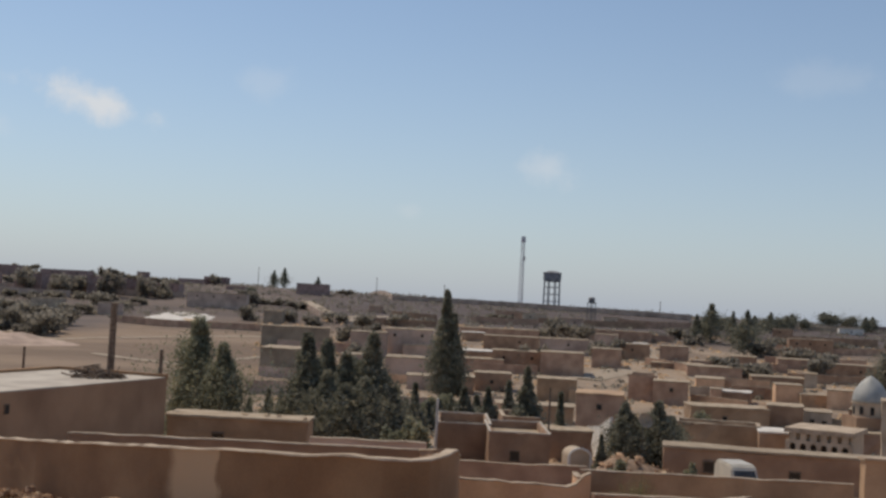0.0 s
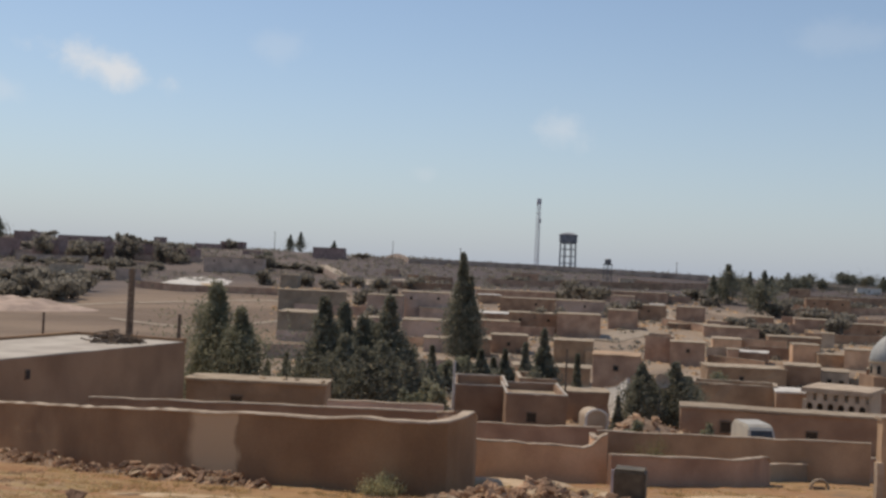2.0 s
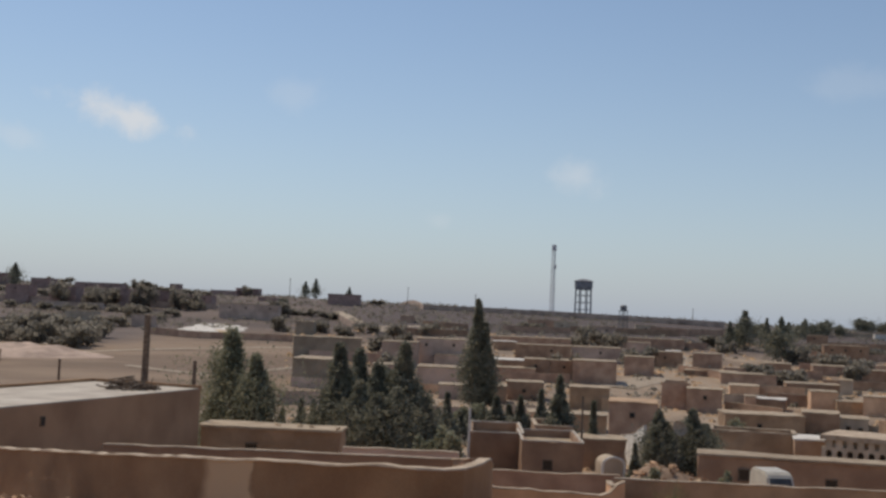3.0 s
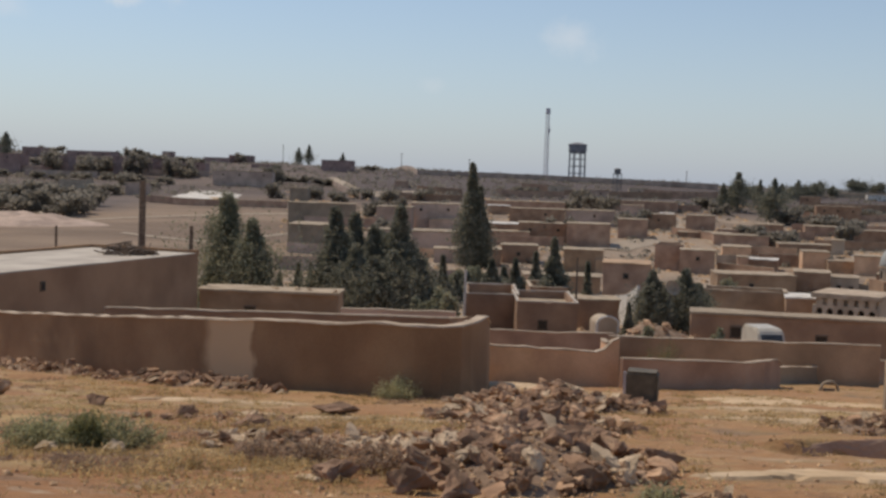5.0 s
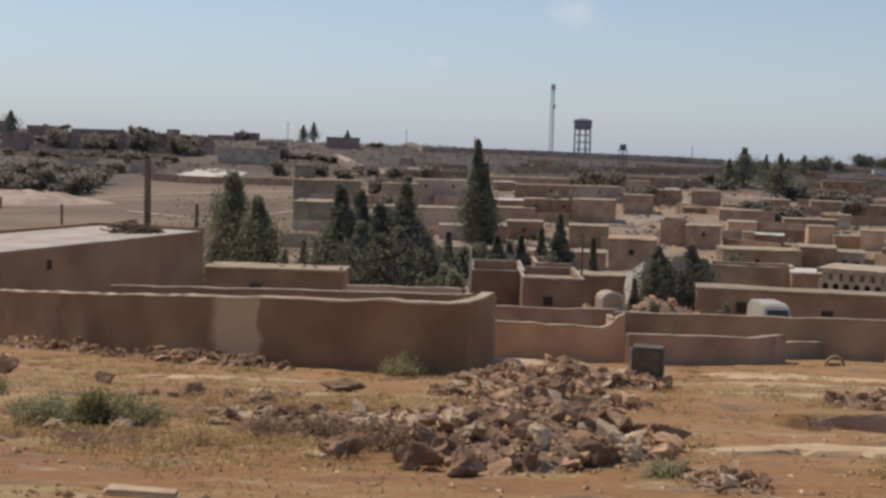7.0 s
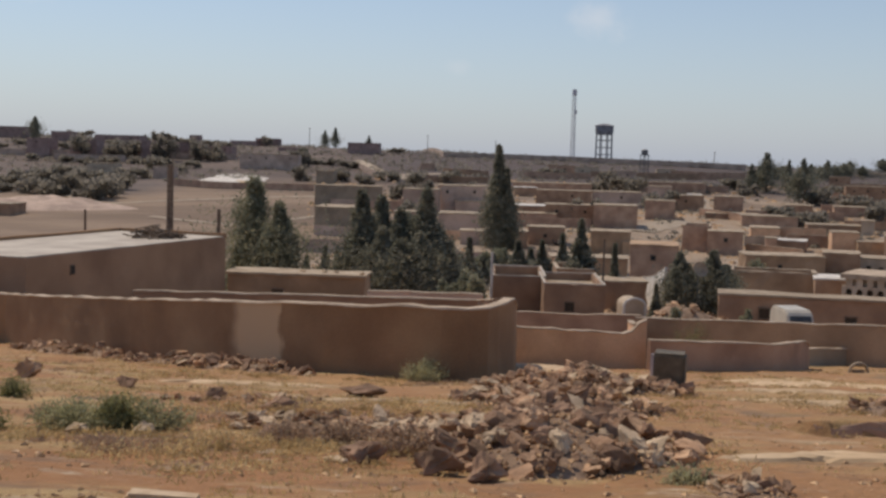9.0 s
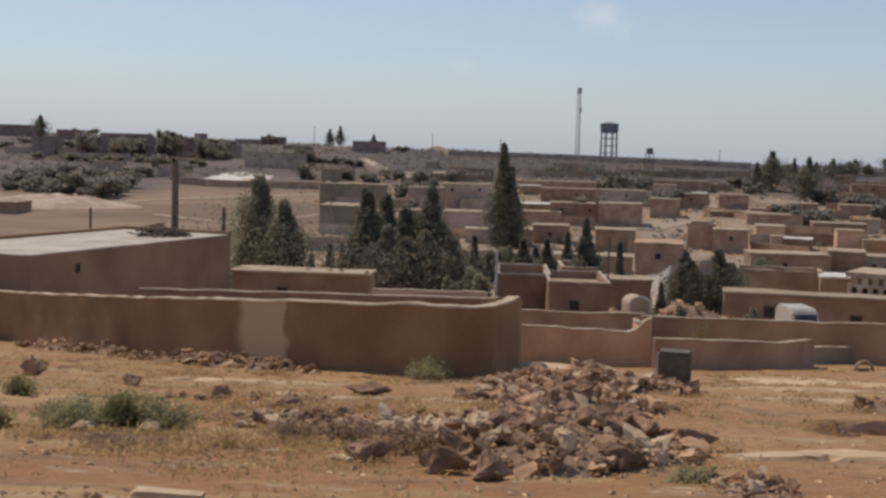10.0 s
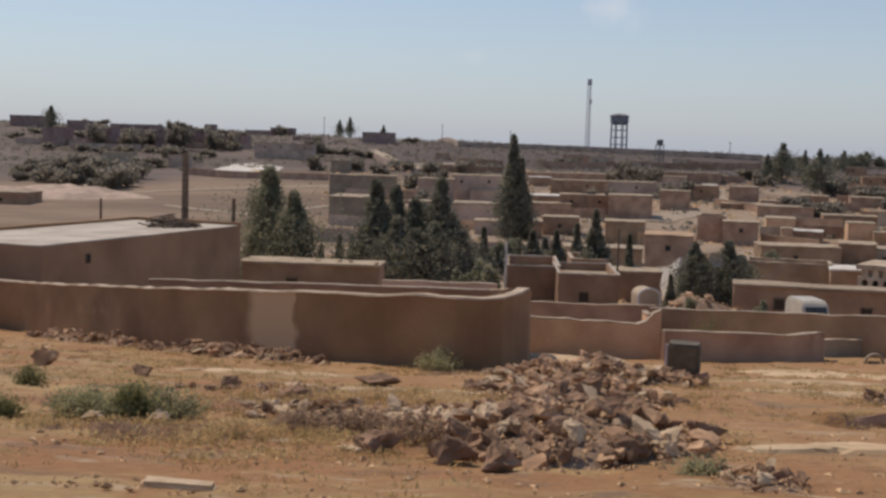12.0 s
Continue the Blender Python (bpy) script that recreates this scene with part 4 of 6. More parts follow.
house(15.2, 143.6, 4.2, 6.0, 2.1, 0, mud_ochre, concrete, 1, 0, 0.1, "ochre house with small window")
house(-79.0, 410.0, 21.0, 12.0, 5.5, 5, mud_grey, concrete, 3, 0, 0.1, "beige grey house below the ridge")
house(-55.4, 500.0, 13.7, 10.0, 4.6, 0, mud_hazy, mud_hazy, 2, 0, 0.1, "grey-brown flat-roofed house on the ridge")
house(-105.4, 540.0, 10.5, 10.0, 3.4, 0, mud_hazy, mud_hazy, 2, 0, 0.1, "house on the ridge with roof room")
house(-114.3, 530.0, 11.9, 10.0, 2.1, 0, mud_hazy, mud_hazy, 1, 0, 0.1, "flat-roofed house on the ridge")
house(-88.4, 500.0, 8.5, 10.0, 1.4, 0, mud_hazy, mud_hazy, 1, 0, 0.1, "flat-roofed house on the ridge")
house(-144.8, 560.0, 4.9, 6.0, 3.3, 0, mud_hazy, mud_hazy, 0, 0, 0.1, "small house on the ridge")
house(-165.1, 505.0, 19.7, 12.0, 3.6, 0, mud_hazy, mud_hazy, 2, 0, 0.1, "long house on the ridge")
house(-190.3, 505.0, 8.6, 9.0, 4.3, 0, mud_hazy, mud_hazy, 1, 0, 0.1, "grey-brown flat-roofed house on the ridge")
house(-219.4, 520.0, 15.2, 10.0, 4.8, 0, mud_hazy, mud_hazy, 2, 0, 0.1, "grey-brown flat-roofed house on the ridge")
house(-97.2, 220.0, 8.6, 8.0, 2.2, 0, mud_brown, concrete, 1, 0, 0.1, "brown house beside the bare field")
house(-129.7, 380.0, 9.3, 8.0, 3.1, 0, plaster_beige, concrete, 0, 0, 0.1, "pale low house among olive trees")
house(-103.1, 360.0, 6.2, 7.0, 4.0, 0, mud_grey, concrete, 0, 0, 0.1, "grey-brown hut on the slope")
house(-23.5, 430.0, 5.0, 8.0, 2.5, 0, mud_red, concrete, 0, 0, 0.1, "reddish hut below the ridge")
house(-153.4, 430.0, 10.1, 9.0, 7.3, 0, mud_hazy, mud_hazy, 1, 0, 0.1, "flat-roofed brown house on the ridge, haze in its colour")
house(-172.7, 435.0, 8.9, 9.0, 7.0, 0, mud_hazy, mud_hazy, 1, 0, 0.1, "flat-roofed brown house on the ridge, haze in its colour")
house(-131.8, 440.0, 5.6, 8.0, 6.9, 0, mud_hazy, mud_hazy, 0, 0, 0.1, "small brown house on the ridge, haze in its colour")
house(-121.2, 445.0, 8.9, 9.0, 6.2, 0, mud_hazy, mud_hazy, 1, 0, 0.1, "flat-roofed brown house on the ridge, haze in its colour")
house(-108.2, 450.0, 13.2, 9.0, 4.9, 0, mud_hazy, mud_hazy, 2, 0, 0.1, "long brown house on the ridge, haze in its colour")

# ---- trees ----
for tree in ((-9.27, 84.0, 9.7, 2.2), (-8.05, 86.0, 9.4, 2.2), (-6.46, 84.0, 8.3, 2.2), (-5.6, 87.0, 7.9, 2.0), (-4.56, 84.0, 9.9, 2.3), (-2.85, 84.0, 6.1, 1.15),
             (-10.3, 85.0, 6.3, 1.2), (-7.5, 81.5, 6.8, 2.3), (-4.8, 81.0, 6.5, 2.3), (-6.1, 80.0, 6.0, 2.2), (-6.3, 89.0, 8.2, 2.1), (-3.5, 87.0, 6.9, 1.5)):
    conifer(*tree, power=1.15)
conifer(75.2, 190.0, 10.6, 3.4, power=1.0)
pine(-17.2, 84.0, 10.3, 3.6)
pine(-15.0, 82.0, 8.5, 2.6)
pine(-18.2, 85.0, 6.8, 1.25)
conifer(1.2, 170.0, 16.6, 2.55, irregular=0.15)
conifer(2.5, 171.0, 13.2, 1.6, irregular=0.2)
olive(-153.1, 428.0, 10.8, 5.03)
olive(-126.7, 435.0, 10.6, 3.19)
olive(-122.3, 436.0, 10.2, 3.42)
olive(-113.1, 440.0, 8.7, 3.02)
olive(-106.3, 440.0, 7.2, 4.95)
olive(-141.6, 430.0, 8.5, 4.21)
olive(-138.5, 440.0, 7.1, 4.31)
olive(-69.2, 430.0, 5.7, 2.53)
conifer(-13.5, 95.0, 5.4, 0.79)
conifer(-12.9, 98.0, 5.2, 0.72)
conifer(-15.5, 98.0, 4.5, 0.72)
conifer(-3.2, 100.0, 5.9, 0.73)
conifer(-1.8, 110.0, 6.0, 0.70)
conifer(3.0, 115.0, 5.5, 1.13)
conifer(7.7, 120.0, 6.3, 0.76)
conifer(8.8, 110.0, 8.0, 1.24)
conifer(5.6, 120.0, 5.5, 0.82)
conifer(11.5, 105.0, 6.0, 0.46)
conifer(0.6, 130.0, 3.3, 0.76)
conifer(-0.6, 125.0, 3.3, 0.61)
conifer(-2.9, 120.0, 3.8, 0.76)
conifer(4.6, 125.0, 4.3, 0.80)
conifer(11.7, 80.0, 3.6, 0.43)
conifer(15.1, 91.0, 5.7, 1.4, power=1.05)
conifer(16.8, 94.0, 4.3, 1.2, power=1.0)
conifer(17.9, 92.0, 5.9, 1.6, power=1.05)
conifer(19.3, 94.0, 4.7, 1.25, power=1.0)
conifer(87.8, 372.0, 12.8, 4.64)
conifer(82.6, 370.0, 9.4, 2.45)
conifer(87.3, 380.0, 8.2, 3.07)
conifer(94.8, 372.0, 11.0, 2.19)
conifer(106.8, 400.0, 10.0, 3.23)
conifer(112.0, 410.0, 7.8, 2.71)
conifer(123.9, 440.0, 5.1, 2.91)
conifer(127.8, 445.0, 7.4, 2.94)
conifer(132.4, 450.0, 5.1, 2.97)
conifer(138.4, 460.0, 5.5, 3.38)
conifer(143.7, 470.0, 5.9, 3.11)
conifer(148.8, 470.0, 4.3, 2.42)
conifer(173.2, 520.0, 5.8, 3.06)
conifer(175.7, 520.0, 5.1, 3.06)
conifer(180.0, 525.0, 4.9, 2.70)
conifer(185.7, 520.0, 4.5, 3.44)
conifer(185.0, 525.0, 2.6, 2.70)
conifer(173.6, 470.0, 6.5, 2.76)
conifer(178.2, 475.0, 6.6, 2.62)
conifer(109.9, 440.0, 4.6, 3.55)
conifer(107.1, 440.0, 4.1, 3.55)
conifer(87.3, 330.0, 9.3, 5.33)
conifer(-80.7, 560.0, 8.5, 2.33)
conifer(-75.8, 560.0, 10.1, 2.60)
conifer(-197.8, 495.0, 10.8, 4.12)
conifer(-55.1, 520.0, 7.3, 1.78)
conifer(-78.2, 480.0, 2.8, 1.88)
conifer(-163.4, 540.0, 2.6, 1.59)
olive(-187.0, 520.0, 4.6, 7.13)
olive(-173.4, 515.0, 2.8, 6.30)
olive(-189.7, 515.0, 2.1, 5.04)
olive(-158.8, 545.0, 4.8, 3.20)
olive(-154.2, 545.0, 4.0, 3.47)
olive(-149.7, 545.0, 3.1, 2.94)
olive(-126.8, 520.0, 1.9, 4.33)
olive(-115.9, 500.0, 1.8, 3.67)
olive(-138.3, 520.0, 1.5, 3.82)
olive(-172.6, 540.0, 0.6, 5.29)
olive(-42.5, 520.0, 1.5, 3.56)
olive(-104.4, 535.0, 5.1, 2.62)
olive(-227.9, 540.0, 2.5, 3.97)
olive(-115.7, 310.0, 6.5, 5.31)
olive(-106.1, 300.0, 6.6, 5.88)
olive(-99.3, 295.0, 6.3, 5.06)
olive(-102.2, 315.0, 6.1, 4.63)
olive(-121.7, 310.0, 6.7, 6.07)
olive(-125.7, 305.0, 5.3, 5.97)
olive(-103.6, 285.0, 5.8, 6.28)
olive(-94.2, 280.0, 5.1, 4.80)
olive(-106.5, 280.0, 5.3, 5.48)
olive(-113.3, 285.0, 4.5, 5.58)
olive(-94.8, 272.0, 4.9, 4.66)
olive(-175.4, 470.0, 1.3, 6.90)
olive(-169.8, 480.0, 1.2, 7.05)
olive(-161.4, 490.0, 1.2, 7.20)
olive(-151.8, 490.0, 1.6, 6.00)
olive(-141.7, 480.0, 1.7, 5.88)
olive(-135.1, 490.0, 1.7, 6.00)
olive(-118.1, 470.0, 2.4, 5.75)
olive(-106.6, 460.0, 2.7, 5.63)
olive(-140.3, 420.0, 3.0, 6.17)
olive(-145.0, 410.0, 2.8, 6.02)
olive(-156.7, 420.0, 2.1, 6.17)
olive(-130.1, 420.0, 2.9, 6.17)
olive(-119.8, 420.0, 2.8, 5.14)
olive(-79.0, 470.0, 1.9, 4.60)
olive(-67.5, 440.0, 2.9, 5.39)
olive(-197.9, 480.0, 0.6, 8.23)
olive(-198.6, 460.0, 0.2, 7.88)
olive(-169.0, 420.0, 1.4, 7.20)
olive(-78.3, 440.0, 2.6, 4.31)
olive(-61.1, 440.0, 2.7, 5.39)
olive(-53.4, 430.0, 3.0, 4.21)
olive(-111.5, 360.0, 3.7, 4.41)
olive(-117.0, 400.0, 4.3, 4.90)
olive(-107.4, 390.0, 3.4, 3.82)
olive(-107.0, 410.0, 2.9, 4.01)
olive(-123.8, 290.0, 2.6, 4.26)
olive(-61.2, 370.0, 4.5, 3.62)
olive(-47.7, 370.0, 4.8, 4.53)
olive(-39.3, 360.0, 3.9, 3.53)
olive(-34.1, 380.0, 3.8, 4.65)
olive(-23.2, 300.0, 5.2, 2.94)
olive(-22.9, 350.0, 5.4, 3.08)
olive(-17.7, 320.0, 5.0, 2.66)
olive(-16.7, 240.0, 4.2, 2.35)
olive(-12.8, 380.0, 4.4, 4.65)
olive(-5.6, 300.0, 5.2, 3.67)
olive(35.4, 360.0, 6.4, 4.41)
olive(37.6, 340.0, 6.7, 4.16)
olive(41.4, 330.0, 6.5, 3.23)
olive(40.7, 285.0, 5.8, 3.49)
olive(45.0, 290.0, 6.1, 2.84)
olive(17.3, 240.0, 5.5, 1.76)
olive(22.6, 240.0, 5.6, 1.76)
olive(17.7, 420.0, 3.2, 4.11)
olive(23.9, 420.0, 3.0, 4.11)
olive(78.3, 380.0, 4.4, 3.72)
olive(79.6, 360.0, 4.0, 3.53)
olive(92.4, 330.0, 4.6, 4.85)
olive(106.0, 360.0, 4.7, 4.41)
olive(93.6, 300.0, 4.9, 4.41)
olive(97.6, 290.0, 4.2, 4.26)
olive(126.3, 360.0, 3.5, 5.29)
olive(69.5, 250.0, 4.0, 3.67)
olive(65.9, 250.0, 3.3, 3.06)
olive(67.1, 270.0, 3.3, 3.30)
olive(85.7, 260.0, 4.4, 3.18)
olive(27.3, 118.0, 4.1, 1.16)
olive(73.6, 190.0, 10.8, 2.79)
olive(79.7, 200.0, 12.0, 2.94)
olive(-0.5, 58.0, 3.9, 0.71)
olive(-1.3, 60.0, 4.2, 0.73)
olive(-2.2, 60.0, 3.6, 0.59)
olive(1.4, 140.0, 3.7, 1.37)
olive(-0.7, 140.0, 3.3, 1.23)
olive(10.5, 66.0, 2.6, 0.65)
olive(13.5, 60.0, 2.2, 0.41)

# ---- long shed with a flat pale roof ----
def long_shed():
    ax, ay, top = -21.4, 52.4, -5.02
    turn = math.degrees(math.atan2(15.4, 4.5)) - 90
    length, wide = 18.6, 7.6
    ob = thing("shed", pose(ax, ay, top - 4.6, 0, 0, turn), "long plastered shed with a pale flat roof", "shed")
    t, h = 0.3, 4.6
    bm = ring_wall(bmesh.new(), -wide, 0, 0, length, t, -2.5, h)
    worn(bm, 2.0, 0.05, 3)
    part("wall", bm, shed_plaster, ob)
    bm = box(bmesh.new(), -wide + 0.02, -0.03, 0.03, length - 0.02, h - 0.08, h + 0.07)
    worn(bm, 1.8, 0.03, 5)
    part("roof", bm, roof_white, ob, "pale sunlit concrete roof slab")
    for k, (xa, xb, ya, yb) in enumerate(((-wide - 0.1, 0.0, length - 0.15, length + 0.14), (-wide - 0.12, -wide + 0.18, 0.0, length - 0.16))):
        part("kerb", worn(box(bmesh.new(), xa, xb, ya, yb, h - 0.1, h + 0.24), 1.3, 0.05, 8 + k), wall_clay, ob, "low brown kerb along the roof edge")
    fr = part("vent", box(bmesh.new(), -0.05, 0.04, 3.3, 3.7, 3.55, 4.05), wood, ob)
    part("opening", box(bmesh.new(), -0.02, 0.055, 3.36, 3.64, 3.6, 4.0), dark_void, fr)
    return top + 0.06


roof_z = long_shed()


def roof_pile(x, y, z):
    """Brushwood heaped on the shed roof."""
    ob = thing("brushwood_pile", pose(x, y, z), "dark brown brushwood heaped on a flat roof", "brushwood")
    rnd = random.Random(4)
    for i in range(120):
        a = rnd.uniform(0, math.tau)
        q = math.sqrt(rnd.random())
        px, py = math.cos(a) * q * 1.5, math.sin(a) * q * 1.1
        hz = 0.7 * (1 - q * q) * rnd.random() + 0.05
        d = Vector((rnd.gauss(0, 1), rnd.gauss(0, 0.6), rnd.gauss(0, 0.15))).normalized() * rnd.uniform(0.25, 0.6)
        part("branch", tube(bmesh.new(), Vector((px, py, hz)) - d, Vector((px, py, hz + 0.05)) + d, 0.05, 0.02, 5), wood, ob)
    return ob


roof_pile(-19.6, 67.0, roof_z)


def pole(x, y, top, r, arm=True, label="weathered wooden utility pole"):
    g = ground_z(x, y)
    ob = thing("utility_pole", pose(x, y, g), label, "pole", "utility poles")
    part("shaft", tube(bmesh.new(), (0, 0, -0.5), (0.02, 0, top - g), r, r * 0.75, 9), wood, ob)
    if arm:
        part("crossarm", box(bmesh.new(), -0.45, 0.45, -0.06, 0.06, top - g - 0.35, top - g - 0.2), wood, ob)
        for s in (-0.38, 0.38):
            part("insulator", tube(bmesh.new(), (s, 0, top - g - 0.2), (s, 0, top - g - 0.02), 0.05, 0.03, 6), mast_paint, ob)
    return ob


pole(-20.7, 74.0, -0.68, 0.27, False, label="thick weathered wooden utility pole")
pole(-28.4, 80.0, -4.06, 0.11, False, "thin wooden pole behind the shed")
pole(-17.5, 74.0, -3.5, 0.16, False, "short wooden post behind the shed")
pole(9.5, 95.0, -6.0, 0.10, False, "thin wooden pole among houses")
pole(107.0, 560.0, 8.0, 0.18)
pole(2.0, 540.0, 10.0, 0.18)
pole(-30.0, 545.0, 12.0, 0.16)
pole(-86.0, 545.0, 14.0, 0.16)


def lattice_mast(x, y, top, w):
    g = ground_z(x, y)
    h = top - g
    ob = thing("radio_mast", pose(x, y, g, 0, 0, 20), "tall grey steel lattice radio mast on the ridge", "mast")
    corners = [Vector((w * math.cos(a), w * math.sin(a), 0)) for a in (0.3, 0.3 + math.tau / 3, 0.3 + 2 * math.tau / 3)]
    for c in corners:
        part("leg", tube(bmesh.new(), c + Vector((0, 0, -1)), c * 0.75 + Vector((0, 0, h)), 0.16, 0.13, 6), mast_paint, ob)
    n = 16
    for i in range(n):
        z0, z1 = h * i / n, h * (i + 1) / n
        for k in range(3):
            a, b = corners[k], corners[(k + 1) % 3]
            part("brace", tube(bmesh.new(), a + Vector((0, 0, z0)), b + Vector((0, 0, z1)), 0.07, 0.07, 4), mast_paint, ob)
            part("strut", tube(bmesh.new(), a + Vector((0, 0, z1)), b + Vector((0, 0, z1)), 0.06, 0.06, 4), mast_paint, ob)
    part("antenna", tube(bmesh.new(), (0, 0, h - 2.2), (0, 0, h + 0.6), 1.15, 1.05, 10), mast_paint, ob)
    part("antenna", tube(bmesh.new(), (0.8, 0, h * 0.66), (0.8, 0, h * 0.66 + 2.0), 0.6, 0.6, 8), mast_paint, ob)


lattice_mast(39.2, 560.0, 35.4, 1.15)


def water_tower(x, y, top, r):
    g = ground_z(x, y)
    h = top - g
    tank = 5.2
    ob = thing("water_tower", pose(x, y, g), "dark grey concrete water tower on tall columns", "water tower")
    z0 = h - tank
    prof = [(0.5, z0 - 0.1), (r * 0.92, z0), (r, z0 + 1.4), (r, h - 1.5), (r * 1.06, h - 1.4), (r * 1.06, h - 1.0), (r * 0.98, h - 0.9), (r * 0.5, h - 0.2), (0.3, h)]
    part("tank", lathe(bmesh.new(), prof, 32), tower_concrete, ob)
    n = 8
    for k in range(n):
        a = (k + 0.5) * math.tau / n
        c = Vector((math.cos(a) * r * 0.9, math.sin(a) * r * 0.9, 0))
        part("column", tube(bmesh.new(), c * 1.06 + Vector((0, 0, -2)), c + Vector((0, 0, z0 + 0.3)), 0.27, 0.25, 8), tower_concrete, ob)
    for f in (0.22, 0.5, 0.78):
        for k in range(n):
            a, b = (k + 0.5) * math.tau / n, (k + 1.5) * math.tau / n
            q = r * (0.9 + 0.05 * (1 - f))
            part("ring_beam", tube(bmesh.new(), (math.cos(a) * q, math.sin(a) * q, z0 * f), (math.cos(b) * q, math.sin(b) * q, z0 * f), 0.2, 0.2, 6), tower_concrete, ob)
    return ob


water_tower(52.1, 540.0, 19.4, 4.2)


def tank_stand(x, y, top):
    g = ground_z(x, y)
    h = top - g
    ob = thing("tank_stand", pose(x, y, g, 0, 0, 25), "small dark water tank on a steel stand", "water tank")
    for sx in (-1, 1):
        for sy in (-1, 1):
            part("leg", tube(bmesh.new(), (sx * 1.15, sy * 1.15, -1), (sx * 1.0, sy * 1.0, h - 2.2), 0.17, 0.17, 6), steel, ob)
    for f in (0.35, 0.7):
        for k in range(4):
            a, b = [Vector((math.cos(q) * 1.5, math.sin(q) * 1.5, (h - 2.2) * f)) for q in (math.pi / 4 + k * math.pi / 2, math.pi / 4 + (k + 1) * math.pi / 2)]
            part("brace", tube(bmesh.new(), a, b, 0.1, 0.1, 5), steel, ob)
    part("platform", box(bmesh.new(), -1.35, 1.35, -1.35, 1.35, h - 2.3, h - 2.05), steel, ob)
    part("tank", lathe(bmesh.new(), [(0.5, h - 2.05), (1.2, h - 2.0), (1.25, h - 0.4), (0.9, h - 0.1), (0.2, h)], 16), steel, ob)


tank_stand(56.6, 430.0, 6.4)


# ---- domed shrine and arcaded court ----
def shrine(x, y, base, drum_h, dome_top, r):
    g = ground_z(x, y)
    ob = thing("domed_shrine", pose(x, y, g), "small shrine with a pale grey pointed dome", "shrine")
    z0, z1, z2 = base - g, base - g + drum_h, dome_top - g
    part("base", worn(box(bmesh.new(), -r * 1.2, r * 1.2, -r * 1.2, r * 1.2, -1, z0), 2, 0.04, 2), mud_brown, ob)
    part("drum", lathe(bmesh.new(), [(r * 0.97, z0), (r * 0.97, z1 - 0.15), (r * 1.05, z1 - 0.12), (r * 1.05, z1)], 32), plaster_beige, ob)
    prof = []
    for i in range(15):
        u = i / 14
        prof.append((max(r * 1.01 * (1 - u ** 2.1) ** 0.75, 0.03), z1 + (z2 - z1) * (u * 0.93 + 0.07 * u ** 4)))
    part("dome", lathe(bmesh.new(), prof, 36), dome_lead, ob, "pale grey dome", True)
    part("finial", tube(bmesh.new(), (0, 0, z2 - 0.1), (0, 0, z2 + 0.5), 0.06, 0.02, 6), steel, ob)
    for k in range(10):
        a = k * math.tau / 10 + 0.1
        bm = bmesh.new()
        box(bm, -0.2, 0.2, -0.05, 0.06, z0 + 0.25, z0 + drum_h * 0.6)
        tube(bm, (0, -0.05, z0 + drum_h * 0.6), (0, 0.06, z0 + drum_h * 0.6), 0.2, 0.2, 12)
        w = part("window", bm, dark_void, ob)
        w.matrix_basis = pose(math.cos(a) * r * 0.965, math.sin(a) * r * 0.965, 0, 0, 0, math.degrees(a) - 90)


shrine(47.0, 125.0, -9.3, 1.55, -4.9, 1.85)


def arcade(x, y, top, n, pitch, dep, turn):
    g = ground_z(x, y)
    h = top - g
    ob = thing("arcade_building", pose(x, y, g, 0, 0, turn), "beige building with a row of tall arched openings", "building")
    length = n * pitch
    part("wall", worn(box(bmesh.new(), 0, length, 0.5, dep, -1.5, h), 2, 0.03, 4), plaster_beige, ob)
    for i in range(n + 1):
        part("pillar", box(bmesh.new(), i * pitch - 0.17, i * pitch + 0.17, 0, 0.5, -1.5, h - 1.0), plaster_beige, ob)
    for i in range(n):
        bm = bmesh.new()
        x0, x1, z0, rr = i * pitch + 0.17, (i + 1) * pitch - 0.17, h - 1.5, (pitch - 0.34) / 2
        xc = (x0 + x1) / 2
        ring = [(xc + rr * math.cos(math.pi * (1 - k / 8)), z0 + rr * math.sin(math.pi * (1 - k / 8))) for k in range(9)]
        for (xa, za), (xb, zb) in zip(ring, ring[1:]):
            v = [bm.verts.new(p) for p in ((xa, 0, za), (xb, 0, zb), (xb, 0, h - 0.4), (xa, 0, h - 0.4), (xa, 0.5, za), (xb, 0.5, zb), (xb, 0.5, h - 0.4), (xa, 0.5, h - 0.4))]
            for f in ((0, 1, 2, 3), (7, 6, 5, 4), (0, 4, 5, 1), (3, 2, 6, 7)):
                bm.faces.new([v[q] for q in f])
        bmesh.ops.remove_doubles(bm, verts=bm.verts, dist=0.001)
        part("arch", bm, plaster_beige, ob)
        part("opening", box(bmesh.new(), x0, x1, 0.44, 0.496, -1, z0 + rr), dark_void, ob)
    part("cornice", worn(box(bmesh.new(), -0.3, length + 0.3, -0.15, dep + 0.1, h - 0.4, h), 2, 0.03, 6), sunlit_edge, ob)


arcade(30.0, 98.0, -8.5, 6, 0.85, 6.0, -30)

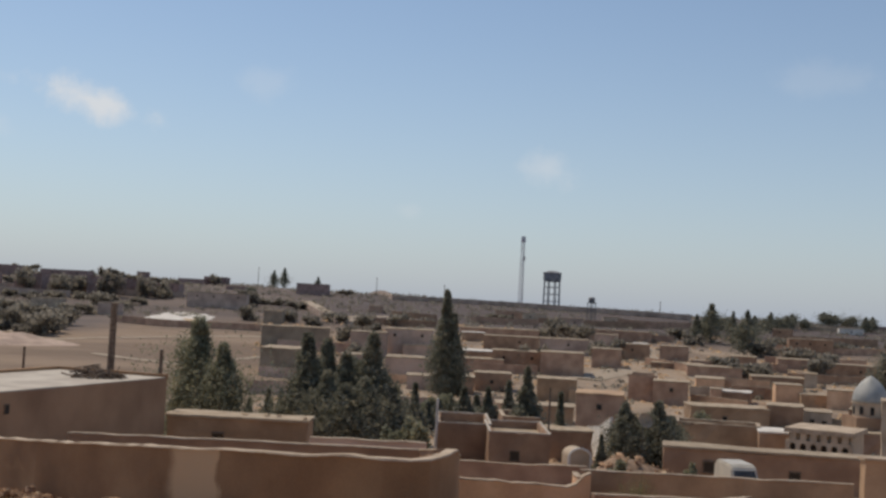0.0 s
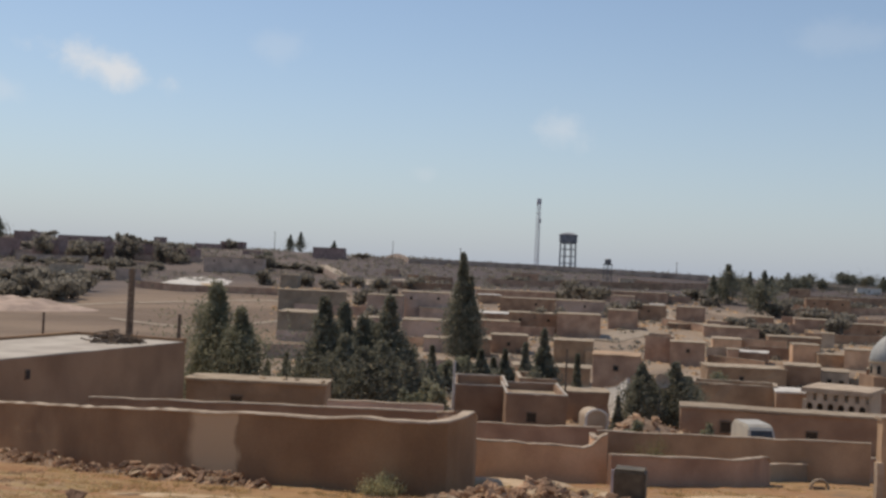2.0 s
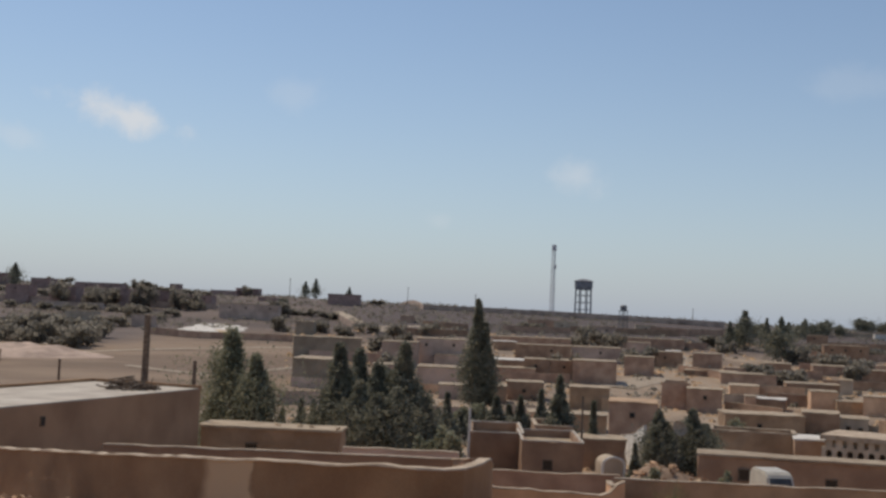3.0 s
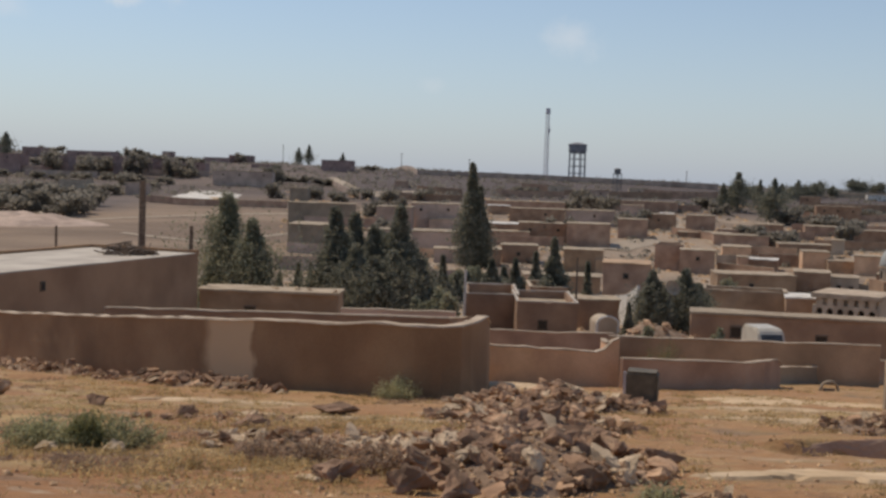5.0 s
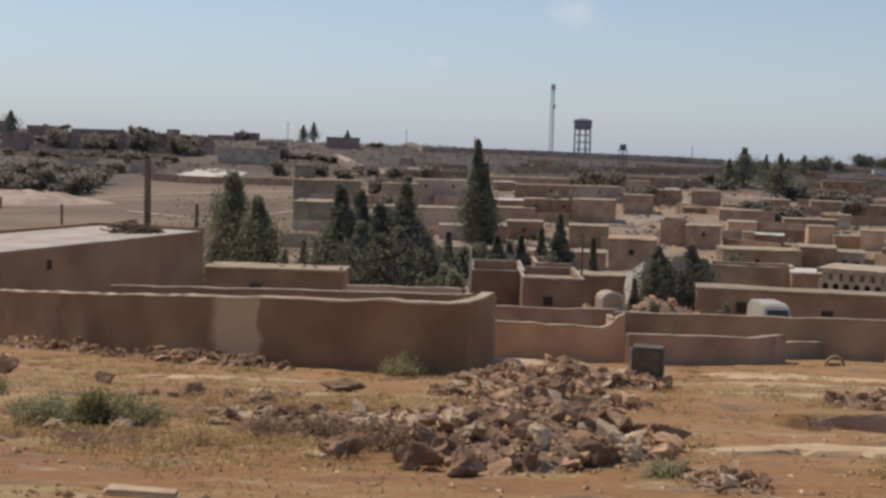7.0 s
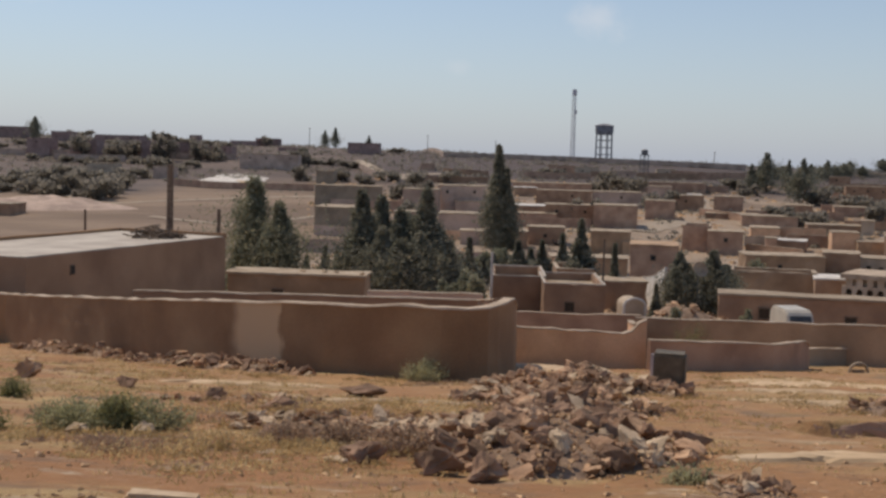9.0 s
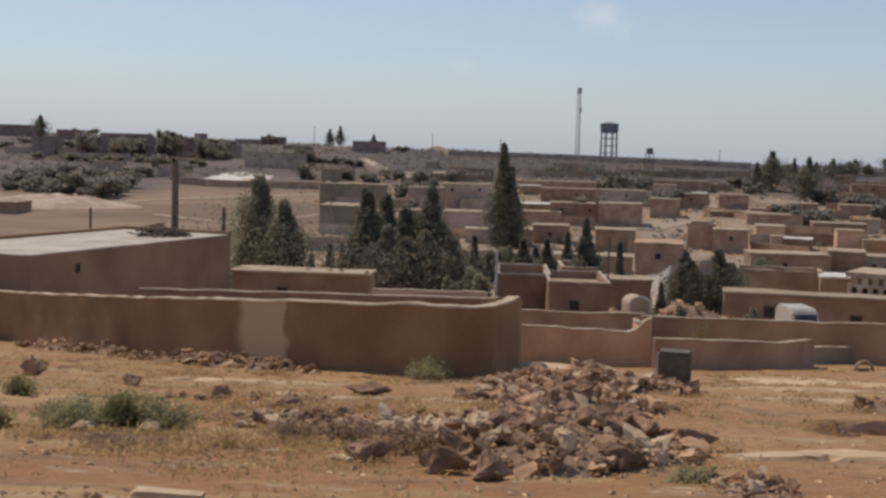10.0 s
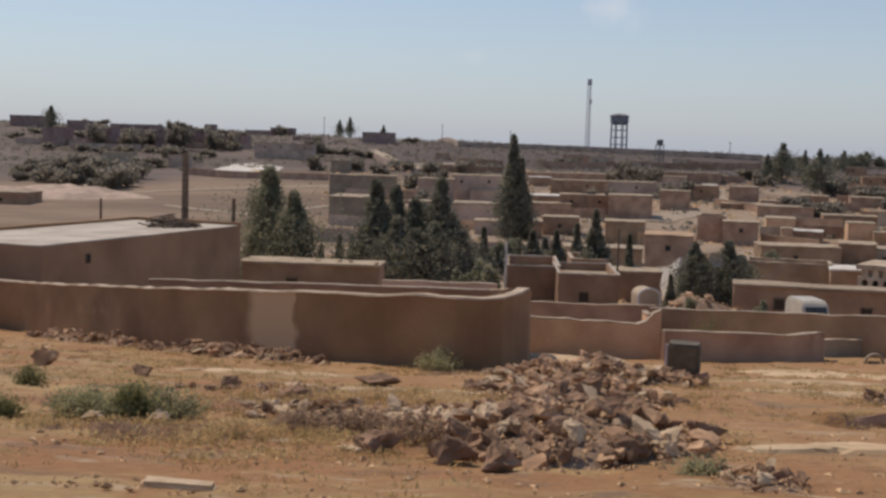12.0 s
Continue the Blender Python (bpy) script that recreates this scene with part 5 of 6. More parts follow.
# ---- by the walls: metal tank, pier, parked van, oven, post ----
def metal_bin(x, y):
    ob = thing("metal_tank", pose(x, y, land(x, y), 0, 0, -14), "dark grey dented metal water tank", "tank")
    bm = box(bmesh.new(), -0.5, 0.5, -0.4, 0.4, 0.02, 0.98)
    bmesh.ops.bevel(bm, geom=list(bm.edges), offset=0.05, segments=2, affect="EDGES")
    part("body", worn(bm, 0.4, 0.02, 9), tank_metal, ob)
    part("lid", worn(box(bmesh.new(), -0.45, 0.46, -0.36, 0.36, 0.975, 1.03), 0.4, 0.015, 4), tank_metal, ob, "paler metal lid")
    part("rim", box(bmesh.new(), -0.56, -0.47, -0.44, -0.36, 0.0, 1.0), mast_paint, ob, "pale corner post")


metal_bin(5.83, 36.3)


def end_pier(x, y):
    g = ground_z(x, y)
    ob = thing("gate_pier", pose(x, y, g), "wide beige plastered wall end", "wall")
    part("body", worn(box(bmesh.new(), -0.35, 3.2, 0, 0.45, -0.5, 2.75), 0.7, 0.06, 3), mud_ochre, ob)
    part("coping", worn(box(bmesh.new(), -0.4, 3.25, -0.05, 0.5, 2.75, 2.83), 0.7, 0.04, 3), sunlit_edge, ob)
    # the post's paleness is the sun on it, given as colour
    part("post", worn(box(bmesh.new(), -0.5, -0.3, -0.1, 0.15, -0.3, 1.5), 0.4, 0.03, 5), sunlit_edge, ob, "post at the wall end, sunlit look in its colour")


end_pier(13.3, 34.5)


def parked_van(x, y):
    g = ground_z(x, y)
    ob = thing("parked_van", pose(x, y, g, 0, 0, 10) @ Matrix.Diagonal((0.95, 0.7, 1.24, 1)), "cream-coloured van parked behind a mud wall", "van")
    half, bm = 0.85, bmesh.new()
    prof = [(0.0, 0.45), (0.0, 0.95), (0.75, 1.15), (1.25, 1.85), (1.6, 2.0), (4.0, 2.05), (4.35, 1.85), (4.4, 0.45)]
    ringl = [bm.verts.new((-half * (1 if z < 1.3 else 0.9), yy, z)) for yy, z in prof]
    ringr = [bm.verts.new((half * (1 if z < 1.3 else 0.9), yy, z)) for yy, z in prof]
    bm.faces.new(ringl)
    bm.faces.new(ringr[::-1])
    for i in range(len(prof)):
        j = (i + 1) % len(prof)
        bm.faces.new((ringl[i], ringr[i], ringr[j], ringl[j]))
    bmesh.ops.recalc_face_normals(bm, faces=bm.faces)
    bmesh.ops.bevel(bm, geom=list(bm.edges), offset=0.07, segments=2, affect="EDGES")
    part("body", bm, car_white, ob)
    raw_part("windscreen", [(-0.66, 0.80, 1.20), (0.66, 0.80, 1.20), (0.62, 1.18, 1.73), (-0.62, 1.18, 1.73), (-0.66, 0.77, 1.23), (0.66, 0.77, 1.23), (0.62, 1.15, 1.76), (-0.62, 1.15, 1.76)],
                  [(0, 1, 2, 3), (7, 6, 5, 4), (0, 4, 5, 1), (1, 5, 6, 2), (2, 6, 7, 3), (3, 7, 4, 0)], tinted, ob)
    for sx in (-1, 1):
        part("headlight", tube(bmesh.new(), (sx * 0.6, 0.04, 0.8), (sx * 0.6, -0.04, 0.8), 0.12, 0.11, 12), mast_paint, ob)
        for yy in (0.85, 3.5):
            part("wheel", tube(bmesh.new(), (sx * 0.86, yy, 0.33), (sx * 0.66, yy, 0.33), 0.33, 0.33, 18), rubber, ob)


parked_van(17.0, 61.5)


def clay_oven(x, y, top):
    g = ground_z(x, y)
    h = top - g
    ob = thing("outbuilding", pose(x, y, g, 0, 0, 8), "small round-topped whitewashed outbuilding", "outbuilding")
    bm = bmesh.new()
    n, half, dep = 10, 0.78, 2.0
    ring = [(-half, -0.8)] + [(-half * math.cos(math.pi * k / n) , h - 0.55 + 0.55 * math.sin(math.pi * k / n)) for k in range(n + 1)] + [(half, -0.8)]
    a = [bm.verts.new((u, 0, z)) for u, z in ring]
    b = [bm.verts.new((u, dep, z)) for u, z in ring]
    bm.faces.new(a)
    bm.faces.new(b[::-1])
    for i in range(len(ring)):
        j = (i + 1) % len(ring)
        bm.faces.new((a[i], b[i], b[j], a[j]))
    bmesh.ops.recalc_face_normals(bm, faces=bm.faces)
    part("wall", bm, plaster_beige, ob)
    arch = bmesh.new()
    for (ua, za), (ub, zb) in zip(ring[:-1], ring[1:]):
        tube(arch, (ua, -0.02, za), (ub, -0.02, zb), 0.1, 0.1, 6)
    part("rim", arch, whitewash, ob, "whitewashed arched rim")


clay_oven(10.4, 81.0, -9.25)

ob = thing("white_post", pose(0.33, 91.6, ground_z(0.33, 91.6)), "thin whitewashed post on a roof corner", "post")
part("shaft", tube(bmesh.new(), (0, 0, -0.4), (0, 0, 5.2), 0.11, 0.1, 8), whitewash, ob)


def satellite_dish(x, y, top):
    g = ground_z(x, y)
    ob = thing("satellite_dish", pose(x, y, g, 0, 0, 25), "pale grey satellite dish on a thin pole", "satellite dish")
    part("pole", tube(bmesh.new(), (0, 0.1, -0.3), (0, 0.1, top - g - 0.5), 0.05, 0.05, 8), steel, ob)
    prof = [(0.05, 0.0), (0.25, 0.03), (0.45, 0.10), (0.62, 0.20), (0.64, 0.22), (0.62, 0.235), (0.42, 0.13), (0.2, 0.05), (0.03, 0.02)]
    dish = part("dish", lathe(bmesh.new(), prof, 24), concrete, ob, "pale grey shallow dish")
    dish.matrix_basis = pose(0, 0, top - g - 0.6, 62, 0, 0)
    part("arm", tube(bmesh.new(), (0, 0, top - g - 0.95), (0, -0.6, top - g - 0.5), 0.02, 0.02, 6), steel, ob)


satellite_dish(16.4, 90.0, -7.3)
rubble(11.8, 74.0, 4.6, 2.6, 2.6, 60, 0.2, 0.6, 12, "mound of grey earth and stones between houses", 0, 0.1)
rubble(14.3, 71.3, 1.0, 0.8, 2.5, 60, 0.15, 0.5, 13, "small heap of white rubble behind a wall", 0, 0.8)

# ---- dirt tracks on the far slope ----
def track(points, width, label):
    bm = bmesh.new()
    prev = None
    pts = [Vector((x, y, 0)) for x, y in points]
    line = []
    for a, b in zip(pts, pts[1:]):
        n = max(2, round((b - a).length / 5))
        line += [a.lerp(b, j / n) for j in range(n)]
    line.append(pts[-1])
    for i, p in enumerate(line):
        d = (line[min(i + 1, len(line) - 1)] - line[max(i - 1, 0)]).normalized()
        nrm = Vector((-d.y, d.x, 0)) * width * (0.5 + 0.15 * noise.noise((p.x * 0.1, p.y * 0.1, 1)))
        row = []
        for s in (-1, 0, 1):
            q = p + nrm * s
            row.append(bm.verts.new((q.x, q.y, land(q.x, q.y) + (0.22 if s == 0 else 0.10))))
        if prev:
            bm.faces.new((prev[0], prev[1], row[1], row[0]))
            bm.faces.new((prev[1], prev[2], row[2], row[1]))
        prev = row
    bmesh.ops.recalc_face_normals(bm, faces=bm.faces)
    return tagged(part("dirt_track", bm, track_dust), label, "track", kind="structure")


track([(-104.3, 279.6), (-88.9, 262.3), (-78.4, 275.2), (-67.9, 287.5), (-58.7, 298.1), (-46.7, 305.3)], 2.6, "pale dirt track across the bare field")
track([(-53.7, 466.1), (-42.7, 428.6), (-31.9, 398.9), (-23.7, 378.7)], 4, "pale dirt track climbing the slope")
track([(-32.2, 403.7), (-16.9, 415.1), (-0.7, 413.5)], 5, "pale bare strip below the ridge")
track([(61.1, 344.1), (54.3, 293.3), (57.5, 280.7), (55.5, 236.4)], 5, "pale dirt lane between houses")
track([(-66.9, 227.2), (-45.8, 207.3), (-37.0, 242.2)], 2.5, "pale dirt bank in the field")
track([(-98.2, 235.5), (-93.4, 247.1), (-89.3, 256.1), (-86.0, 261.3)], 7, "pale sandy bank beside the field")
track([(28.6, 225.4), (40.8, 253.1)], 7, "pale bare yard")

# ---- foreground: rubble, boulders, shrubs ----
rubble(2.5, 30.5, 3.0, 1.9, 0.5, 300, 0.13, 0.50, 1, "heap of broken stones beside the enclosure corner", -4, 0.22)
rubble(1.5, 24.0, 2.2, 3.6, 0.4, 280, 0.09, 0.42, 6, "low scatter of broken stones", 8, 0.2)
rubble(1.1, 15.8, 1.85, 3.1, 0.6, 300, 0.10, 0.45, 2, "heap of broken limestone rubble lying on dry earth", -10, 0.16)
rubble(9.6, 24.6, 1.9, 1.1, 0.6, 120, 0.08, 0.35, 3, "heap of broken stones and earth", 0)
rubble(-8.6, 35.7, 4.6, 0.9, 0.3, 160, 0.10, 0.42, 4, "line of stones along the wall foot", -38)
rubble(-15.0, 41.3, 5.0, 0.9, 0.3, 120, 0.12, 0.45, 5, "line of stones along the wall foot", -44)
rubble(-2.4, 17.3, 1.7, 1.5, 0.10, 130, 0.05, 0.26, 7, "scatter of pale flat stones", 0, 0.6)
rubble(-0.5, 19.0, 1.4, 0.9, 0.10, 70, 0.05, 0.26, 17, "scatter of pale flat stones", 0, 0.6)
rubble(-4.6, 22.6, 1.8, 0.8, 0.08, 50, 0.06, 0.28, 18, "scatter of brown stones in dry grass", 0, 0.2)
rubble(2.75, 11.9, 0.5, 0.8, 0.15, 50, 0.05, 0.18, 8, "small heap of pale broken stones", 0, 0.4)
boulder(-1.43, 13.7, 0.62, 0.45, 0.30, DARK, 1, "dark brown angular boulder")
HEAP = ((-0.52, 12.9, 0.48, 0.40, 0.36, DARK, 3), (0.0, 12.3, 0.50, 0.40, 0.41, DARK, 4), (0.42, 12.6, 0.40, 0.34, 0.36, STONES, 2), (0.12, 14.9, 0.42, 0.37, 0.39, DARK, 0),
        (0.95, 13.2, 0.50, 0.40, 0.33, STONES, 3), (1.55, 13.2, 0.44, 0.37, 0.37, DARK, 1), (2.05, 13.6, 0.38, 0.34, 0.31, PALE, 1), (1.55, 15.6, 0.40, 0.37, 0.39, STONES, 4),
        (2.15, 16.7, 0.53, 0.48, 0.58, DARK, 4), (1.2, 17.2, 0.48, 0.40, 0.47, STONES, 6), (0.5, 15.8, 0.40, 0.36, 0.39, STONES, 0), (2.55, 14.4, 0.35, 0.29, 0.25, STONES, 5), (-0.2, 13.6, 0.40, 0.34, 0.31, STONES, 7))
for k, (x, y, w, dep, h, meshes, pick) in enumerate(HEAP):
    boulder(x, y, w, dep, h, meshes, pick, "dark brown boulder in the rubble" if meshes is DARK else "pale limestone boulder in rubble" if meshes is PALE else "brown limestone boulder in rubble", 37.0 * k)
boulder(-3.75, 20.8, 0.65, 0.5, 0.30, DARK, 4, "dark brown boulder on bare earth")
boulder(-2.6, 24.6, 0.75, 0.5, 0.34, DARK, 0, "dark brown boulder in dry grass")
boulder(-10.9, 26.8, 0.6, 0.4, 0.6, STONES, 1, "upright pointed stone in dry grass", 20)
boulder(-8.0, 25.2, 0.6, 0.5, 0.35, DARK, 2, "dark brown boulder in dry grass")
boulder(-5.52, 15.3, 0.36, 0.3, 0.22, PALE, 1, "pale limestone lump beside a shrub")
boulder(-4.7, 15.5, 0.36, 0.3, 0.24, PALE, 2, "white limestone lump beside a shrub")


def flat_slab(x, y, w, dep, h, turn):
    bm = box(bmesh.new(), -w / 2, w / 2, -dep / 2, dep / 2, -0.06, h)
    bmesh.ops.bevel(bm, geom=list(bm.edges), offset=0.035, segments=2, affect="EDGES")
    for v in bm.verts:
        v.co.y *= 1 - 1.6 * (v.co.x / w) ** 2
    worn(bm, 0.16, 0.06, 4)
    ob = part("stone_slab", bm, stone_pale)
    ob.matrix_world = pose(x, y, land(x, y), 0, 2, turn)
    tagged(ob, "long flat pale stone half buried in earth", "stone")


flat_slab(-2.82, 9.95, 0.66, 0.34, 0.05, 6)
boulder(-1.75, 13.45, 0.3, 0.2, 0.12, PALE, 0, "small pale stone on earth")


def half_buried_tyre(x, y):
    """An old tyre, whitened by dust, standing half sunk in the earth."""
    ob = thing("old_tyre", pose(x, y, land(x, y), 0, 0, 12), "dusty pale tyre half sunk in the earth", "tyre")
    bm = bmesh.new()
    rings = []
    for k in range(21):
        a = math.pi * (k / 20 * 1.2 - 0.1)
        ring = []
        for j in range(10):
            b = j * math.tau / 10
            r = 0.42 + 0.06 * math.cos(b)
            ring.append(bm.verts.new((r * math.cos(a), 0.09 * math.sin(b), r * math.sin(a) - 0.02)))
        rings.append(ring)
    for p, q in zip(rings, rings[1:]):
        for j in range(10):
            bm.faces.new((p[j], p[(j + 1) % 10], q[(j + 1) % 10], q[j]))
    bmesh.ops.recalc_face_normals(bm, faces=bm.faces)
    part("tread", bm, concrete, ob, smooth_faces=True)
    part("earth_fill", worn(box(bmesh.new(), -0.26, 0.26, -0.05, 0.05, -0.2, 0.1), 0.2, 0.03, 2), rubble_dust, ob)


half_buried_tyre(15.9, 49.3)

shrub(-5.75, 15.9, 1.35, 0.46, leaf_shrub, 4200, "grey-green desert shrub with fine stems")
shrub(-4.8, 16.1, 1.4, 0.46, leaf_shrub, 2400, "grey-green desert shrub with fine stems")
shrub(-5.2, 15.9, 0.6, 0.58, leaf_green, 3000, "darker green leafy shrub")
shrub(-9.0, 21.5, 0.5, 0.42, leaf_green, 1500, "small green shrub on dry earth")
shrub(-7.1, 16.0, 0.55, 0.35, leaf_green, 1200, "small green shrub on dry earth")
shrub(-1.75, 32.0, 1.6, 0.6, leaf_shrub, 3600, "olive-green shrub at the wall foot")
shrub(-0.98, 14.4, 0.85, 0.4, twig_grey, 2000, "dry grey twiggy shrub beside a boulder")
shrub(-1.9, 15.2, 0.9, 0.3, twig_grey, 1800, "dry grey twiggy shrub")
shrub(-2.7, 15.6, 0.9, 0.3, twig_grey, 1600, "dry grey twiggy shrub")
shrub(9.15, 52.0, 2.6, 2.1, leaf_green, 4000, "green shrub between two mud walls")
shrub(2.2, 12.3, 0.5, 0.2, leaf_shrub, 700, "low dry shrub on bare earth")


def bare_patch(x, y, rx, ry, seed, turn=0.0, material=None, label="pale bare earth between dry grass", lift=0.05):
    """Bare pale earth or bedrock showing through, a little proud of the soil."""
    bm = bmesh.new()
    n, rings = 40, 5
    c, s = math.cos(radians(turn)), math.sin(radians(turn))
    mid = bm.verts.new((x, y, land(x, y) + lift))
    prev = None
    for j in range(1, rings + 1):
        row = []
        for k in range(n):
            a = k * math.tau / n
            q = j / rings * (1 + 0.35 * noise.noise((math.cos(a) * 1.6, math.sin(a) * 1.6, seed)) + 0.3 * noise.noise((math.cos(a) * 5, math.sin(a) * 5, seed)))
            u, v = math.cos(a) * rx * q, math.sin(a) * ry * q
            px, py = x + u * c - v * s, y + u * s + v * c
            row.append(bm.verts.new((px, py, land(px, py) + (lift if j < rings else -0.03))))
        for k in range(n):
            if prev:
                bm.faces.new((prev[k], prev[(k + 1) % n], row[(k + 1) % n], row[k]))
            else:
                bm.faces.new((mid, row[(k + 1) % n], row[k]))
        prev = row
    bmesh.ops.recalc_face_normals(bm, faces=bm.faces)
    return tagged(part("bare_ground", bm, material or bare_earth), label, "ground", kind="structure")


bare_patch(5.9, 15.6, 1.9, 0.75, 1.0, 3)
bare_patch(3.9, 15.2, 0.8, 0.3, 2.0)
bare_patch(-2.5, 17.6, 1.4, 0.6, 3.0, 4, stone_pale)
bare_patch(-0.9, 18.6, 0.9, 0.45, 4.0, -4, stone_pale)
bare_patch(2.4, 41.5, 2.1, 2.6, 5.0, 0, stone_pale, "pale trodden earth before the yard wall", 0.14)
bare_patch(-5.6, 28.0, 2.6, 0.5, 6.0, -3)
bare_patch(-7.4, 14.0, 0.7, 0.3, 8.0)
bare_patch(11.0, 38.0, 3.4, 2.0, 9.0)
bare_patch(9.6, 32.5, 3.0, 0.9, 7.0, 4)
bare_patch(7.6, 28.0, 2.0, 0.6, 13.0, -3)
# strip along the ditch face that stands in for its shade
bare_patch(8.2, 21.25, 2.3, 0.17, 10.0, 5, mud_red, "reddish strip added for shade on the ditch bank", 0.03)
bare_patch(-3.4, 23.5, 1.6, 0.4, 11.0, -3)
bare_patch(-0.6, 23.0, 1.0, 0.35, 12.0, 3)
bare_patch(-81.5, 366.0, 9.5, 20.0, 15.0, 12, whitewash, "white bare limestone patch on the far slope", 0.4)
bare_patch(-73.5, 350.0, 3.5, 9.0, 16.0, 30, bare_earth, "pale bare patch on the far slope", 0.4)

def earth_bank(cx, cy, rx, ry, h):
    """A long low heap of pale earth thrown up at the edge of the field."""
    nx, ny = 40, 22
    verts, faces = [], []
    for j in range(ny):
        for i in range(nx):
            u, v = (i / (nx - 1) * 2 - 1), (j / (ny - 1) * 2 - 1)
            q = max(1 - u * u - v * v, 0) ** 0.8 * (0.75 + 0.5 * noise.noise((u * 3, v * 2.5, 4.0)) + 0.2 * noise.noise((u * 9, v * 8, 1.0)))
            px, py = cx + u * rx, cy + v * ry + u * 5
            verts.append((px, py, land(px, py) - 0.25 + h * q))
    faces = [(j * nx + i, j * nx + i + 1, (j + 1) * nx + i + 1, (j + 1) * nx + i) for j in range(ny - 1) for i in range(nx - 1)]
    ob = raw_part("earth_bank", verts, faces, mud_grey)
    ob.data.shade_smooth()
    tagged(ob, "long pale heap of earth beside the field", "earth bank", kind="structure")


earth_bank(-100.0, 243.0, 24.0, 13.0, 3.0)
for x, y, w, h, k in ((-11.7, 72.2, 0.5, 0.3, 0), (-10.3, 72.3, 0.6, 0.38, 2), (-9.5, 72.0, 0.45, 0.3, 3), (-7.8, 71.3, 0.4, 0.4, 1)):
    lump = new("roof_stone", PALE[k])
    lump.matrix_world = pose(x, y, ground_z(-11.9, 71.0) + 3.67 + h * 0.25, 0, 0, 50 * k) @ Matrix.Diagonal((w, w * 0.7, h, 1))
    tagged(lump, "pale stone weighing down a flat roof", "stone", "roof stones")


def yard_debris(n):
    """Lumps of fallen mud, stones and rubbish between the village houses."""
    rnd = np.random.default_rng(21)
    verts, faces = [], []
    for i in range(n):
        y = rnd.uniform(95, 400)
        x = rnd.uniform(-0.16, 0.46) * y
        if noise.noise((x * 0.05, y * 0.05, 3.0)) < rnd.uniform(-0.4, 0.3):
            continue
        s = rnd.uniform(0.15, 0.55) * (0.6 + y / 300)
        c = np.array([x, y, land(x, y)])
        o = len(verts)
        p = np.array([[1.4, 0, -0.2], [0.3, 1, -0.2], [-1.2, 0.4, -0.2], [-0.5, -1, -0.2], [0.8, -0.8, -0.2], [0.2, 0.1, 0.75], [-0.5, 0, 0.6]]) * rnd.uniform(0.6, 1.3, size=(7, 3))
        verts += (c + s * p).tolist()
        faces += [tuple(o + q for q in f) for f in ((0, 1, 5), (1, 2, 6), (1, 6, 5), (2, 3, 6), (3, 4, 5), (3, 5, 6), (4, 0, 5))]
    ob = raw_part("yard_debris", verts, faces, pebble_mat)
    tagged(ob, "fallen mud lumps and stones strewn between houses", "debris", kind="stuff")


yard_debris(5000)

# ---- dry grass and pebbles ----
def pebbles(n):
    rnd = np.random.default_rng(5)
    verts, faces = [], []
    for i in range(n):
        y = 9.5 + 32 * rnd.uniform() ** 1.6
        x = rnd.uniform(-0.48, 0.48) * y
        if noise.noise((x * 0.5, y * 0.5, 4.0)) < rnd.uniform(-0.5, 0.35):
            continue
        s = 0.012 + 0.05 * rnd.uniform() ** 3 + 0.0006 * y
        c = np.array([x, y, land(x, y) + s * 0.2])
        o = len(verts)
        p = np.array([[1, 0, 0], [-0.5, 0.87, 0], [-0.5, -0.87, 0], [0.1, 0.1, 0.5], [0, 0, -0.6]]) * rnd.uniform(0.7, 1.3, size=(5, 3))
        a = rnd.uniform(0, math.tau)
        rot = np.array([[math.cos(a), -math.sin(a), 0], [math.sin(a), math.cos(a), 0], [0, 0, 1]])
        verts += (c + s * (p @ rot.T)).tolist()
        faces += [(o, o + 1, o + 3), (o + 1, o + 2, o + 3), (o + 2, o, o + 3), (o + 1, o, o + 4), (o + 2, o + 1, o + 4), (o, o + 2, o + 4)]
    ob = raw_part("pebbles", verts, faces, pebble_mat)
    tagged(ob, "small loose stones strewn over dry earth", "pebbles", kind="stuff")


pebbles(4200)


def dry_grass(n):
    rnd = np.random.default_rng(6)
    verts, faces = [], []
    for i in range(n):
        y = 9.5 + 42 * rnd.uniform() ** 1.4
        x = rnd.uniform(-0.5, 0.5) * y
        if noise.noise((x * 0.2, y * 0.3, 11.0)) + 0.35 * noise.noise((x * 0.9, y * 0.9, 2.0)) < rnd.uniform(0.02, 0.22):
            continue
        if y < 14 and x < 1 and rnd.uniform() < 0.8:
            continue
        z = land(x, y) - 0.01
        h = rnd.uniform(0.03, 0.09)
        for k in range(6):
            a = rnd.uniform(0, math.tau)
            l = rnd.uniform(0.3, 1.0) * h
            bx, by = x + rnd.normal() * 0.05, y + rnd.normal() * 0.05
            o = len(verts)
            w = 0.006 + 0.0004 * y
            verts += [(bx - w, by, z), (bx + w, by, z), (bx + math.cos(a) * l, by + math.sin(a) * l, z + h * rnd.uniform(0.5, 1.2))]
            faces.append((o, o + 1, o + 2))
    ob = raw_part("dry_grass", verts, faces, straw)
    tagged(ob, "thin tufts of dry yellow grass", "grass", kind="stuff")


dry_grass(15000)


